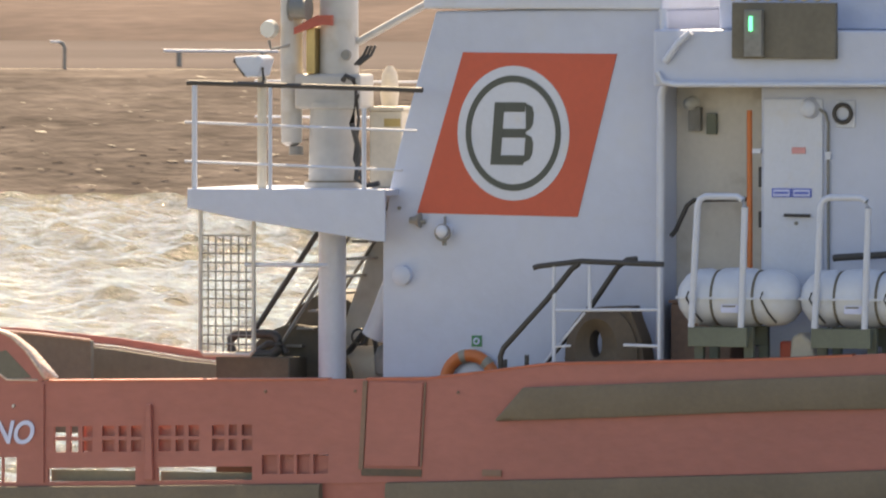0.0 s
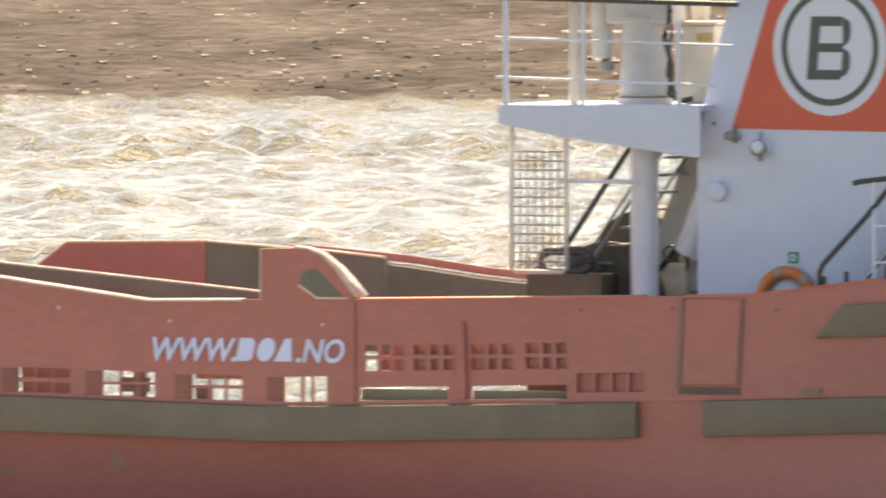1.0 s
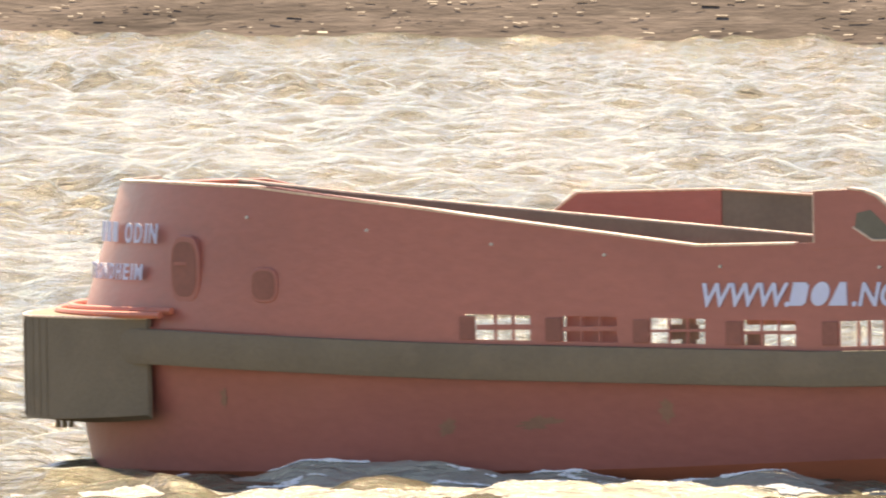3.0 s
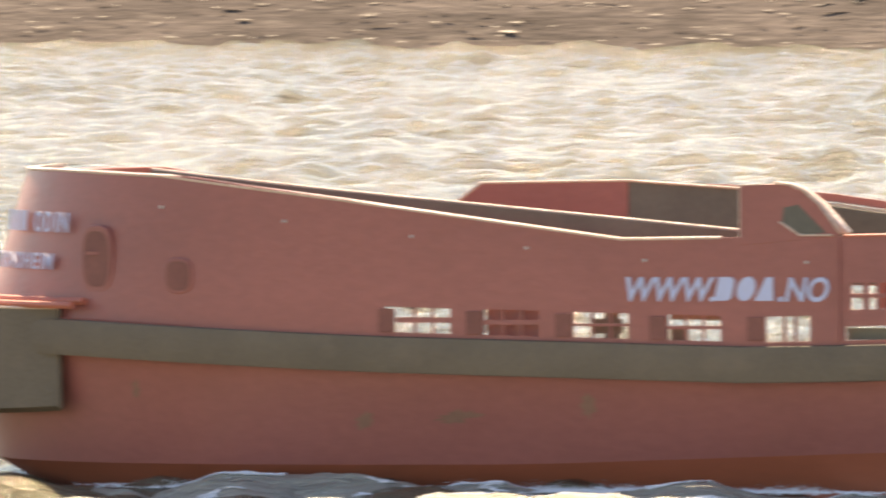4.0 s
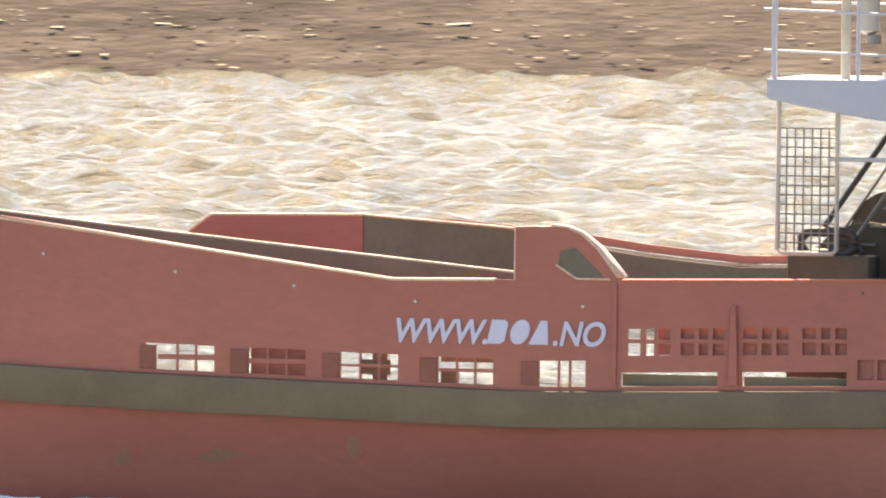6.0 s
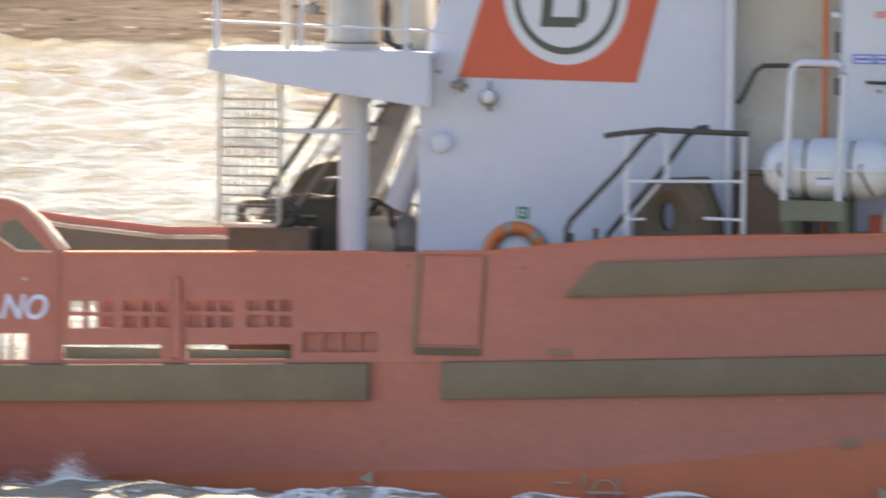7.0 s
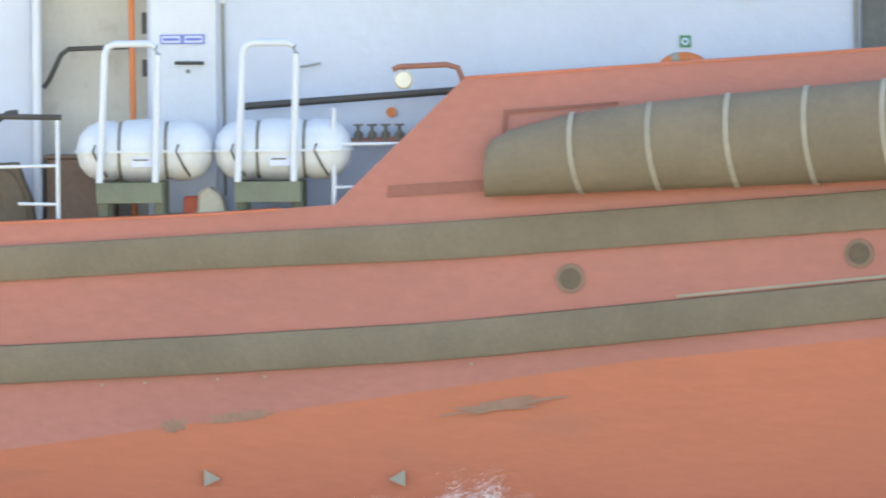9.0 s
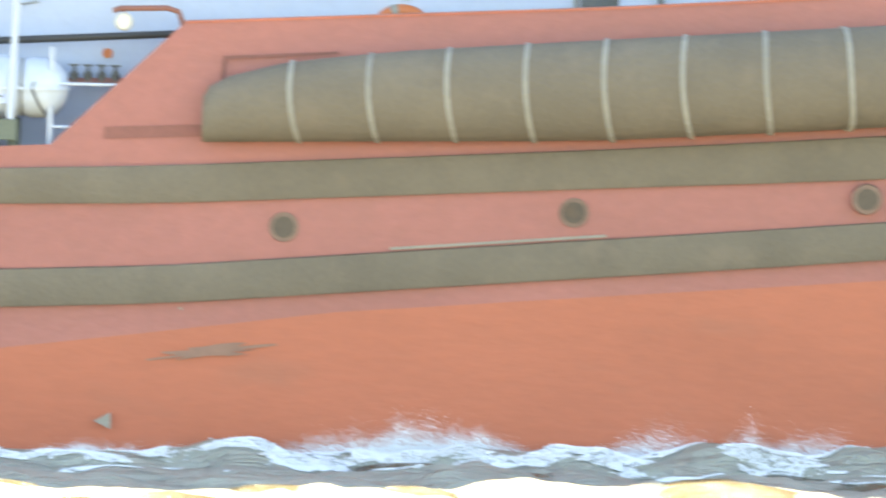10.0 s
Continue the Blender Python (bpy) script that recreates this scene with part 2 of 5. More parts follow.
# ---- sea ----
def build_sea():
    rng = np.random.default_rng(4)
    xs = np.concatenate([[-4000, -1500, -600, -300, -200, -160], np.arange(-122, 82, 0.27), [95, 120, 170, 300, 700, 1500, 4000]])
    ys = [-3000, -1000, -400, -200, -120, -80, -55, -42]
    y, step = -34.0, 0.24
    while y < 237:
        ys.append(y)
        step = 0.20 if y < 10 else 0.22 + (y - 10) * 0.0006
        y += step
    ys = np.array(ys + [240.0])
    X, Y = np.meshgrid(xs, ys)
    Z = np.zeros_like(X)
    wind = radians(-140)
    for i in range(110):
        L = 0.75 * (5.5 ** rng.random()) * (1 if i > 10 else 1.6)
        a = wind + rng.normal(0, 0.75)
        k = 2 * math.pi / L
        amp = 0.0168 * L ** 0.78 * rng.uniform(0.5, 1.0)
        ph = rng.random() * 6.28 + 0.9 * np.sin(X * 0.05 * rng.uniform(0.5, 2) + rng.random() * 6) + 0.9 * np.sin(Y * 0.05 * rng.uniform(0.5, 2) + rng.random() * 6)
        s = np.sin(k * (X * math.cos(a) + Y * math.sin(a)) + ph)
        Z += amp * (1.3 * (0.5 + 0.5 * s) ** 1.6 - 0.55)
    group = 0.75 + 0.30 * np.sin(X * 0.11 + 1.3 * np.sin(Y * 0.07)) * np.sin(Y * 0.09 + np.sin(X * 0.06))
    Z *= group
    edge = np.clip((X + 150) / 15, 0, 1) * np.clip((100 - X) / 15, 0, 1) * np.clip((Y + 45) / 8, 0, 1)
    Z *= edge
    nx, ny = len(xs), len(ys)
    me = bpy.data.meshes.new("water")
    me.vertices.add(nx * ny)
    me.vertices.foreach_set("co", np.stack([X, Y, Z], -1).ravel())
    i = (np.arange(ny - 1)[:, None] * nx + np.arange(nx - 1)[None]).ravel()
    quads = np.stack([i, i + 1, i + nx + 1, i + nx], -1)
    me.loops.add(quads.size)
    me.loops.foreach_set("vertex_index", quads.ravel())
    me.polygons.add(len(quads))
    me.polygons.foreach_set("loop_start", np.arange(len(quads)) * 4)
    me.polygons.foreach_set("use_smooth", np.ones(len(quads), bool))
    me.update(calc_edges=True)
    me.materials.append(SEA)
    return tagged(new("water", me), "choppy olive sea glittering in low backlight", "water", kind="structure")


water = build_sea()


# ---- far shore: rock breakwater, quay road, bank behind ----
def shore_y(x):
    return 234.9 - 0.0366 * x


def build_shore():
    bm = B()
    xs = [-4000, -900, -300, *range(-200, 121, 8), 200, 600, 4000]
    prof = [(-2, -2.0), (0.0, -0.15), (3.4, 1.7), (6.6, 3.35), (7.3, 3.55), (8.2, 3.6)]
    rows = [[bm.verts.new((x, shore_y(max(-200, min(120, x))) + dy, z)) for x in xs] for dy, z in prof]
    for a, b in zip(rows, rows[1:]):
        for i in range(len(xs) - 1):
            bm.faces.new((a[i], a[i + 1], b[i + 1], b[i]))
    tagged(part("breakwater", bm, ROCK, None), "brown rubble breakwater slope along the water", "breakwater", kind="structure")
    bm = B()
    rows = [[bm.verts.new((x, y if y > 300 else shore_y(max(-200, min(120, x))) + y, z)) for x in xs]
            for y, z in ((8.2, 3.604), (16, 3.7), (40, 3.72), (60, 3.8), (400, 4.0), (4500, 4.0))]
    for a, b in zip(rows, rows[1:]):
        for i in range(len(xs) - 1):
            bm.faces.new((a[i], a[i + 1], b[i + 1], b[i]))
    tagged(part("ground", bm, ROAD, None), "pale flat quay ground behind the breakwater", "ground", kind="structure")
    # loose armour stones on the slope, one object
    rng = random.Random(7)
    verts, faces = [], []
    base = [(1, 1, 1), (1, -1, -1), (-1, 1, -1), (-1, -1, 1), (1, 1, -1), (1, -1, 1), (-1, 1, 1), (-1, -1, -1)]
    quad = [(4, 0, 6, 2), (0, 5, 3, 6), (5, 1, 7, 3), (1, 4, 2, 7), (0, 4, 1, 5), (6, 3, 7, 2)]
    for k in range(3500):
        x = rng.uniform(-140, 30)
        u = rng.random()
        dy, z = 6.9 * u - 0.1, -0.1 + 3.55 * u
        s = rng.uniform(0.02, 0.045) if rng.random() < 0.96 else rng.uniform(0.06, 0.10)
        e = Euler((rng.gauss(0.42, 0.12), rng.gauss(0, 0.05), rng.gauss(0, 0.15))).to_matrix()
        sx, sy, sz = s * rng.uniform(2.0, 7.0), s * 1.1, s * rng.uniform(0.06, 0.16)
        n0 = len(verts)
        for b0 in base:
            v = Vector((b0[0] * sx * rng.uniform(0.6, 1), b0[1] * sy * rng.uniform(0.6, 1), b0[2] * sz * rng.uniform(0.6, 1))) * 0.75
            v = Matrix.Rotation(rng.uniform(-0.1, 0.1), 3, "X") @ e @ v
            verts.append((x + v.x, shore_y(x) + dy + v.y, z + v.z * 0.8))
        faces += [tuple(n0 + i for i in q) for q in quad]
    me = bpy.data.meshes.new("rubble")
    me.from_pydata(verts, [], faces)
    me.materials.append(ROCK)
    me.materials.append(STRAP)
    # Every third stone takes a pale colour in place of a sunlit top.
    for q in me.polygons:
        q.material_index = 1 if (q.index // 6) % 3 == 0 else 0
    tagged(new("rubble", me), "loose brown armour stones on the breakwater, every third painted pale as sunlit", "rocks", kind="stuff")
    # low bank far behind and a long low wall
    bm = B()
    prof = [(62, 3.6), (75, 4.6), (90, 5.2), (160, 5.4), (160, 3.0)]
    xb = [-700, -300, *range(-220, 161, 10), 300, 700]
    rows = [[bm.verts.new((x, 240 + dy, z + (0.35 * noise.noise((x * 0.03, dy, 0)) if 4 < z < 6 else 0))) for x in xb] for dy, z in prof]
    for a, b in zip(rows, rows[1:]):
        for i in range(len(xb) - 1):
            bm.faces.new((a[i], a[i + 1], b[i + 1], b[i]))
    tagged(part("bank", bm, BANK, None, smooth=True), "low dry grass bank behind the quay", "bank", kind="structure")
    lamp = thing("quay_lamp", (-108.5, 247, 3.6), "small curved pale lamp post on the quay edge", "lamp post", aboard=False)
    part("post", tube(B(), [(-108.5, 247, 3.6), (-108.5, 247, 4.25), (-108.55, 247, 4.38), (-108.7, 247, 4.45)], 0.06), GREY, lamp, smooth=True)
    part("head", box(B(), -108.95, -108.62, 246.9, 247.1, 4.40, 4.48), WHITE2, lamp, bevel=0.03)
    # Made-up pale bars on trestles, in place of indistinct light streaks.
    for x in (-104.5, -93.0, -79.5):
        pipe = thing("quay_streak_bar", (x, 250, 3.7), "pale bar on trestles added for a light streak along the quay edge", "pipe", "pipes on the quay", aboard=False)
        part("pipe", tube(B(), [(x - 1.9, 250, 4.13), (x + 1.9, 250, 4.12)], 0.05), WHITE2, pipe, smooth=True)
        for d in (-1.4, 1.4):
            part("trestle", box(B(), x + d - 0.05, x + d + 0.05, 249.9, 250.1, 3.6, 4.08), GREY, pipe)


build_shore()

# ---- the tug ----
HALF = 4.8
BOW = 22.0
fender_top = curve([(-17, 2.0), (-14, 1.95), (-10, 1.80), (-5, 1.68), (0, 1.80), (3.5, 1.92), (6, 2.02), (8.8, 2.16), (13.8, 2.60), (17, 2.88), (22.5, 3.4)])
paint_line = curve([(-17, 0.15), (-8, 0.22), (-1, 0.48), (2, 0.58), (3.5, 0.70), (8.1, 1.30), (10.8, 1.67), (14, 1.95), (17, 2.2), (22.5, 2.6)])
top_near = curve([(-17, 3.72), (-14.5, 3.78), (-12.7, 3.73), (-10.4, 3.47), (-6.7, 2.98), (-3.94, 3.02), (1.15, 3.12), (1.7, 3.16), (2.16, 3.25), (2.63, 3.32),
                  (5.84, 3.42), (7.44, 3.52), (8.97, 4.98), (13.8, 5.27), (17, 5.51), (22.5, 5.95)])
top_far = curve([(-17, 3.70), (-15.6, 3.66), (-14.5, 3.28), (-13.5, 2.95), (-9.4, 2.95), (-8.9, 3.25), (-8.3, 3.24), (-6.9, 3.12), (-5.8, 2.97), (-4.6, 2.86), (1.2, 2.95), (5.8, 3.35), (7.44, 3.5), (8.97, 4.98), (17, 5.5), (22.5, 5.95)])


def plan(stern=-16.0, grow=0.0, extra=()):
    """The deck outline: bow, port side aft, round the stern, starboard side forward. Port is -y."""
    h, la, lf = HALF + grow, -9 - stern + grow, BOW - 15 + grow
    port = []
    for i in range(13):
        th = math.pi / 2 * (1 - i / 12)
        port.append((15 + lf * math.sin(th) ** 0.9, -h * math.cos(th) ** 0.9 if i else 0.0))
    mids = sorted({*[round(14 - 0.8 * k, 3) for k in range(29)], *extra}, reverse=True)
    port += [(x, -h) for x in mids if x > -9]
    for i in range(25):
        th = math.pi / 2 * i / 24
        port.append((-9 - la * math.sin(th) ** 0.83, -h * abs(math.cos(th)) ** 0.83 if i < 24 else 0.0))
    return port + [(x, -y) for x, y in port[-2:0:-1]]


def half_at(x, stern=-16.0, grow=0.0):
    pts = [p for p in plan(stern, grow) if p[1] <= 0]
    pts.sort()
    return -float(np.interp(x, [p[0] for p in pts], [p[1] for p in pts]))


def loft(bm, layers, closed=True):
    """Skins outlines, each at its own height curve."""
    rows = [[bm.verts.new((x, y, zf(x))) for x, y in pts] for pts, zf in layers]
    n = len(rows[0])
    for a, b in zip(rows, rows[1:]):
        for i in range(n if closed else n - 1):
            j = (i + 1) % n
            bm.faces.new((a[i], a[j], b[j], b[i]))
    return rows


tug = thing("tugboat", (0, 0, 0), "red ocean tug with black rubber fenders and white deckhouse under way", "tugboat")


def tuck(pts, amount):
    """Draws the after part of an outline in towards the keel."""
    return [(x, y * (1 - amount / HALF * min(max((2.0 - x) / 6.0, 0.0), 1.0))) for x, y in pts]


def side_y(x, z):
    """Half the breadth of the topside at a station and height."""
    u = min(max((fender_top(x) - z) / max(fender_top(x) - paint_line(x), 0.1), 0.0), 1.0)
    return half_at(x, -16.5 + 0.3 * u) * (1 - 0.38 * u / HALF * min(max((2.0 - x) / 6.0, 0.0), 1.0))


def build_hull():
    bm = B()
    loft(bm, [(plan(-13.6, -0.5), lambda x: -1.6), (tuck(plan(-15.9, -0.12), 0.60), lambda x: -0.1), (tuck(plan(-16.2, 0), 0.38), lambda x: paint_line(x))])
    part("boot_top", bm, BOOT, tug, "orange-brown antifouling paint, stained", smooth=True)
    bm = B()
    rows = loft(bm, [(tuck(plan(-16.2, 0), 0.38), lambda x: paint_line(x)), (plan(-16.5, 0), lambda x: fender_top(x) + 0.02)])
    for v in rows[1]:                       # low freeing edge along the far after deck
        if v.co.y > 0 and -13.0 < v.co.x < 2.2:
            v.co.z = 1.22
    part("topside", bm, RED, tug, "dull red hull plating with worn patches", smooth=True)
    bm = B()
    pts = tuck(plan(-15.9, -0.05), 0.5)
    bm.faces.new([bm.verts.new((x, y, 1.15 if x < 7 else 1.15 + (x - 7) * 0.09)) for x, y in pts])
    part("deck", bm, DECK, tug, "brown painted deck")


PORTS = [(-9.58, -8.88), (-8.46, -7.75), (-7.32, -6.61), (-6.12, -5.44), (-4.88, -4.31)]
SLOTS = [(-3.88, -2.70), (-2.40, -1.13)]
GRIDS = [(-3.80, -3.28), (-3.15, -2.62), (-2.39, -1.84), (-1.67, -1.13)]
LAST = [(-1.0, -0.11)]
STEPS = (0.0, 0.05, 0.12, 0.22, 0.36, 0.42, 0.74)


def inside(x, spans):
    return any(a < x < b for a, b in spans)


def build_bulwark():
    cuts = [v for s in (PORTS, SLOTS, GRIDS, LAST) for p in s for v in p]
    cuts = [v for v in cuts if v > -9] + [7.44, 8.97, -3.94, -6.7, -5.2]
    outer = plan(-16.25, 0.0, cuts)
    upper = plan(-15.65, 0.0, cuts)
    n = len(outer)
    bm = B()
    rows = []
    for k in range(8):
        row = []
        for (x0, y0), (x1, y1) in zip(outer, upper):
            t = top_near(x0) if y0 <= 0 else top_far(x0)
            zb = fender_top(x0)
            z = zb + STEPS[k] if k < 7 else t
            u = (z - zb) / max(t - zb, 0.1)
            row.append(bm.verts.new((x0 + (x1 - x0) * u, y0 + (y1 - y0) * u, z)))
        rows.append(row)
    for k in range(7):
        for i in range(n):
            j = (i + 1) % n
            x, y = (outer[i][0] + outer[j][0]) / 2, (outer[i][1] + outer[j][1]) / 2
            near = y < 0
            if near:
                if k in (1, 2, 3) and inside(x, PORTS):
                    continue
                if k in (1, 2) and inside(x, SLOTS):
                    continue
                if k == 5 and inside(x, GRIDS):
                    continue
                if k in (2, 3) and inside(x, LAST):
                    continue
            elif k in (0, 1, 2, 3) and -12.8 < x < 2 and (x % 2.4) > 0.5:
                continue
            bm.faces.new((rows[k][i], rows[k][j], rows[k + 1][j], rows[k + 1][i]))
    plating = part("bulwark", bm, RED, tug, "red bulwark plating pierced by freeing ports", smooth=True, solid=0.05)
    crisp = plating.modifiers.new("crisp", "EDGE_SPLIT")
    crisp.split_angle = radians(35)
    # cap rail, port side aft then forward, starboard side; sunlight is in the pale colour
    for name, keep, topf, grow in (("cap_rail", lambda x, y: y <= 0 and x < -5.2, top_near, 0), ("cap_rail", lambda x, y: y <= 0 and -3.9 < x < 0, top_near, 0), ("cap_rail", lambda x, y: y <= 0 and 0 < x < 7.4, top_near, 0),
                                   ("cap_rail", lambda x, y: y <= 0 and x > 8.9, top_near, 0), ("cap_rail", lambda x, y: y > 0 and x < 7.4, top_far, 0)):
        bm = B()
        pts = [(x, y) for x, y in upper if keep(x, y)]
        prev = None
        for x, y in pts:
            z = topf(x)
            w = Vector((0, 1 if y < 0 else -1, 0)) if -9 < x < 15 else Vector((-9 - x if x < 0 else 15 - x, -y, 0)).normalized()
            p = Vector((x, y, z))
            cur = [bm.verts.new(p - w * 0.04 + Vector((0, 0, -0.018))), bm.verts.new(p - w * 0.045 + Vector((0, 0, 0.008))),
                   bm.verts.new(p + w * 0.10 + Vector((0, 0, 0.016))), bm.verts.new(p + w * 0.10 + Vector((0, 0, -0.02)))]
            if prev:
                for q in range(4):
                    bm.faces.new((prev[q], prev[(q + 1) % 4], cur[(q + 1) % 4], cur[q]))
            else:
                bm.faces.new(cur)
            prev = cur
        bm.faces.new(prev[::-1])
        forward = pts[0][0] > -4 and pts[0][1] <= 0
        part(name, bm, RED_IN if forward else CAP, tug, "red cap rail" if forward else "red cap rail with sunlight put into its pale paint", smooth=True)
    # bars in the freeing ports
    cross = (0.065, 0.06, 0.03, 0.04, 0.0)
    for (a, b), bar in zip(PORTS, cross):
        zb = fender_top((a + b) / 2)
        y = half_at((a + b) / 2)
        for u in ((0.34, 0.67) if bar else (0.42, 0.66)):
            part("port_bar", box(B(), a + (b - a) * u - 0.012, a + (b - a) * u + 0.012, -y - 0.02, -y + 0.03, zb + 0.04, zb + 0.37), RED, tug)
        if bar:
            part("port_bar", box(B(), a, b, -y - 0.022, -y + 0.032, zb + 0.21 - bar / 2, zb + 0.21 + bar / 2), RED, tug)
        part("port_flap", box(B(), a - 0.22, a - 0.01, -y - 0.045, -y - 0.02, zb + 0.06, zb + 0.35), RECESS_RED, tug, "dull red hinged flap beside a freeing port", bevel=0.01)
    for a, b in GRIDS:
        zb = fender_top((a + b) / 2)
        for u in (0.36, 0.68):
            part("window_bar", box(B(), a + (b - a) * u - 0.03, a + (b - a) * u + 0.03, -HALF - 0.02, -HALF + 0.03, zb + 0.41, zb + 0.75), RED, tug)
        part("window_bar", box(B(), a, b, -HALF - 0.022, -HALF + 0.032, zb + 0.56, zb + 0.61), RED, tug)
    # plating of the deck gear close behind the openings
    zb = fender_top(-2.4)
    for x0, x1, z0, z1 in ((-3.43, -2.58, 0.40, 0.78), (-2.45, -1.10, 0.40, 0.78), (-1.08, 0.06, 0.04, 0.40)):
        part("inner_plate", box(B(), x0, x1, -HALF + 0.06, -HALF + 0.09, zb + z0, zb + z1), RED, tug, "dull red plate behind the barred openings")
    for x0, x1 in ((-3.88, -2.70), (-2.40, -1.13)):
        part("inner_plate", box(B(), x0, x1, -HALF + 0.08, -HALF + 0.11, zb + 0.02, zb + 0.165), GREEN, tug, "grey-green coaming behind the long slot")
    for x0, x1, z0, z1, m in ((-8.46, -7.7, 0.0, 0.4, RED), (-7.12, -6.74, 0.10, 0.28, DECK), (-6.96, -6.78, 0.0, 0.4, DECK), (-6.12, -5.44, 0.30, 0.4, DECK), (-6.12, -5.9, 0.0, 0.2, DECK)):
        z = fender_top((x0 + x1) / 2)
        part("inner_plate", box(B(), x0, x1, -HALF + 0.12, -HALF + 0.15, z + z0, z + z1), m, tug, "dull plate behind a freeing port")
    a, b = LAST[0]
    for u in (0.25, 0.5, 0.75):
        part("window_bar", box(B(), a + (b - a) * u - 0.02, a + (b - a) * u + 0.02, -HALF - 0.02, -HALF + 0.03, 1.9, 2.2), RED, tug)
    # stiffeners and the panel door amidships
    part("stiffener", prism(B(), [(-2.56, 1.80), (-2.44, 1.80), (-2.47, 2.75), (-2.53, 2.75)], -HALF - 0.10, -HALF - 0.026), RED, tug, bevel=0.01)
    part("stiffener", box(B(), -3.98, -3.93, -HALF - 0.06, -HALF - 0.026, 1.75, 2.98), RED, tug)
    part("stiffener", prism(B(), [(0.30, 1.98), (0.36, 1.98), (0.42, 3.08), (0.36, 3.08)], -HALF - 0.05, -HALF - 0.026), DECK, tug)
    part("side_gate", prism(B(), [(0.38, 2.02), (1.10, 2.02), (1.16, 3.07), (0.44, 3.07)], -HALF - 0.05, -HALF - 0.027), RED, tug, "red hinged gate in the bulwark", bevel=0.008)
    part("gate_gap", box(B(), 0.34, 1.14, -HALF - 0.045, -HALF - 0.027, 1.90, 1.99), RUST_DARK, tug)
    part("gate_gap", prism(B(), [(1.12, 2.02), (1.14, 2.02), (1.20, 3.07), (1.18, 3.07)], -HALF - 0.05, -HALF - 0.027), DECK, tug)
    part("bracket", box(B(), 1.95, 2.2, -HALF - 0.06, -HALF - 0.027, 1.92, 2.0), DECK, tug)
    # raised quarter fairing
    poly = [(-5.19, 2.9), (-5.19, 3.63), (-4.74, 3.65), (-4.55, 3.63), (-4.38, 3.56), (-4.18, 3.39), (-4.05, 3.22), (-3.92, 3.04), (-4.00, 3.0)]
    part("fairing", prism(B(), poly, -HALF - 0.03, -HALF + 0.06), RED, tug, "curved red plate rising from the bulwark", bevel=0.01)
    bm = B()
    lip = poly[2:8]
    prev = None
    for x, z in lip:
        deep = 0.06 + 0.28 * (3.65 - z) / 0.61
        cur = [bm.verts.new((x, -HALF - 0.05, z + 0.012)), bm.verts.new((x + 0.02, -HALF + deep, z + 0.012))]
        if prev:
            bm.faces.new((prev[0], cur[0], cur[1], prev[1]))
        prev = cur
    part("fairing_lip", bm, CAP, tug, "curved top plate of the fairing", smooth=True, solid=0.03)
    # Flat dark patch paints the shade inside the fairing's hollow.
    part("recess_shade", prism(B(), [(-4.66, 3.17), (-4.63, 3.36), (-4.45, 3.40), (-4.1, 3.06), (-4.42, 3.03)], -HALF - 0.036, -HALF - 0.032), DARK, tug)
    # Pale beads draw the fairing's sunlit outline in colour.
    part("sunlit_edge_bead", tube(B(), [(-4.68, -HALF - 0.04, 3.19), (-4.43, -HALF - 0.04, 3.03), (-4.02, -HALF - 0.04, 3.03)], 0.014), CAP, tug)
    part("sunlit_edge_bead", tube(B(), [(-5.19, -HALF - 0.03, 3.0), (-5.19, -HALF - 0.03, 3.63), (-4.9, -HALF - 0.03, 3.645)], 0.010), CAP, tug)
    # inner cargo rails and far quarter plating
    bm = B()
    prev = None
    for x in np.linspace(-13.2, -5.2, 12):
        z = 3.78 + (3.03 - 3.78) * (x + 13.2) / 8.0
        y = -half_at(float(x)) + 0.75
        cur = [bm.verts.new((x, y, 2.3)), bm.verts.new((x, y, z))]
        if prev:
            bm.faces.new((prev[0], cur[0], cur[1], prev[1]))
        prev = cur
    part("cargo_rail", bm, DARK, tug, "dark grey inner rail plating along the after deck", solid=0.07)
    part("cargo_rail_cap", tube(B(), [(x, -half_at(float(x)) + 0.75, 3.79 - 0.75 * (x + 13.2) / 8.0) for x in np.linspace(-13.2, -5.2, 12)], 0.022), CAP, tug)
    part("quarter_plate", prism(B(), [(-11.45, 2.0), (-11.45, 3.13), (-11.05, 3.42), (-9.1, 3.45), (-9.1, 2.0)], 3.1, 3.25), RED, tug, "red plate on the far quarter", bevel=0.01)
    part("quarter_plate", prism(B(), [(-9.1, 2.05), (-9.1, 3.45), (-7.3, 3.33), (-6.6, 3.26), (-6.6, 2.05)], 3.12, 3.24), DARK, tug, "dark grey plate on the far quarter", bevel=0.01)
    part("quarter_cap", tube(B(), [(-11.45, 3.1, 3.14), (-11.05, 3.1, 3.43), (-9.1, 3.1, 3.46), (-7.3, 3.1, 3.34), (-6.6, 3.1, 3.27)], 0.018), CAP, tug)
    run = [-8.3, -6.9, -5.8, -4.6, -1.5, 2.0]
    part("far_lining", prism(B(), [(x, 2.1) for x in run] + [(x, top_far(x) - 0.02) for x in run[::-1]], 4.60, 4.66), DARK, tug, "dark inner face of the far bulwark")
    run = [-8.6, -8.3, -6.9, -5.8, -4.6, -1.5, 1.2]
    part("far_strake", prism(B(), [(x, top_far(x) + 0.02) for x in run] + [(x, top_far(x) + 0.12) for x in run[::-1]], 4.84, 4.90), RED, tug, "red top strake of the far bulwark")
    # rivets / fairlead bolts on the plating
    for x, z in ((-12.77, 3.35), (-11.04, 3.19), (-9.37, 3.01), (-7.9, 2.87), (-6.4, 2.72), (-4.35, 2.70), (-0.95, 2.93), (0.25, 2.95), (1.62, 2.95)):
        y = -half_at(x, -15.8)
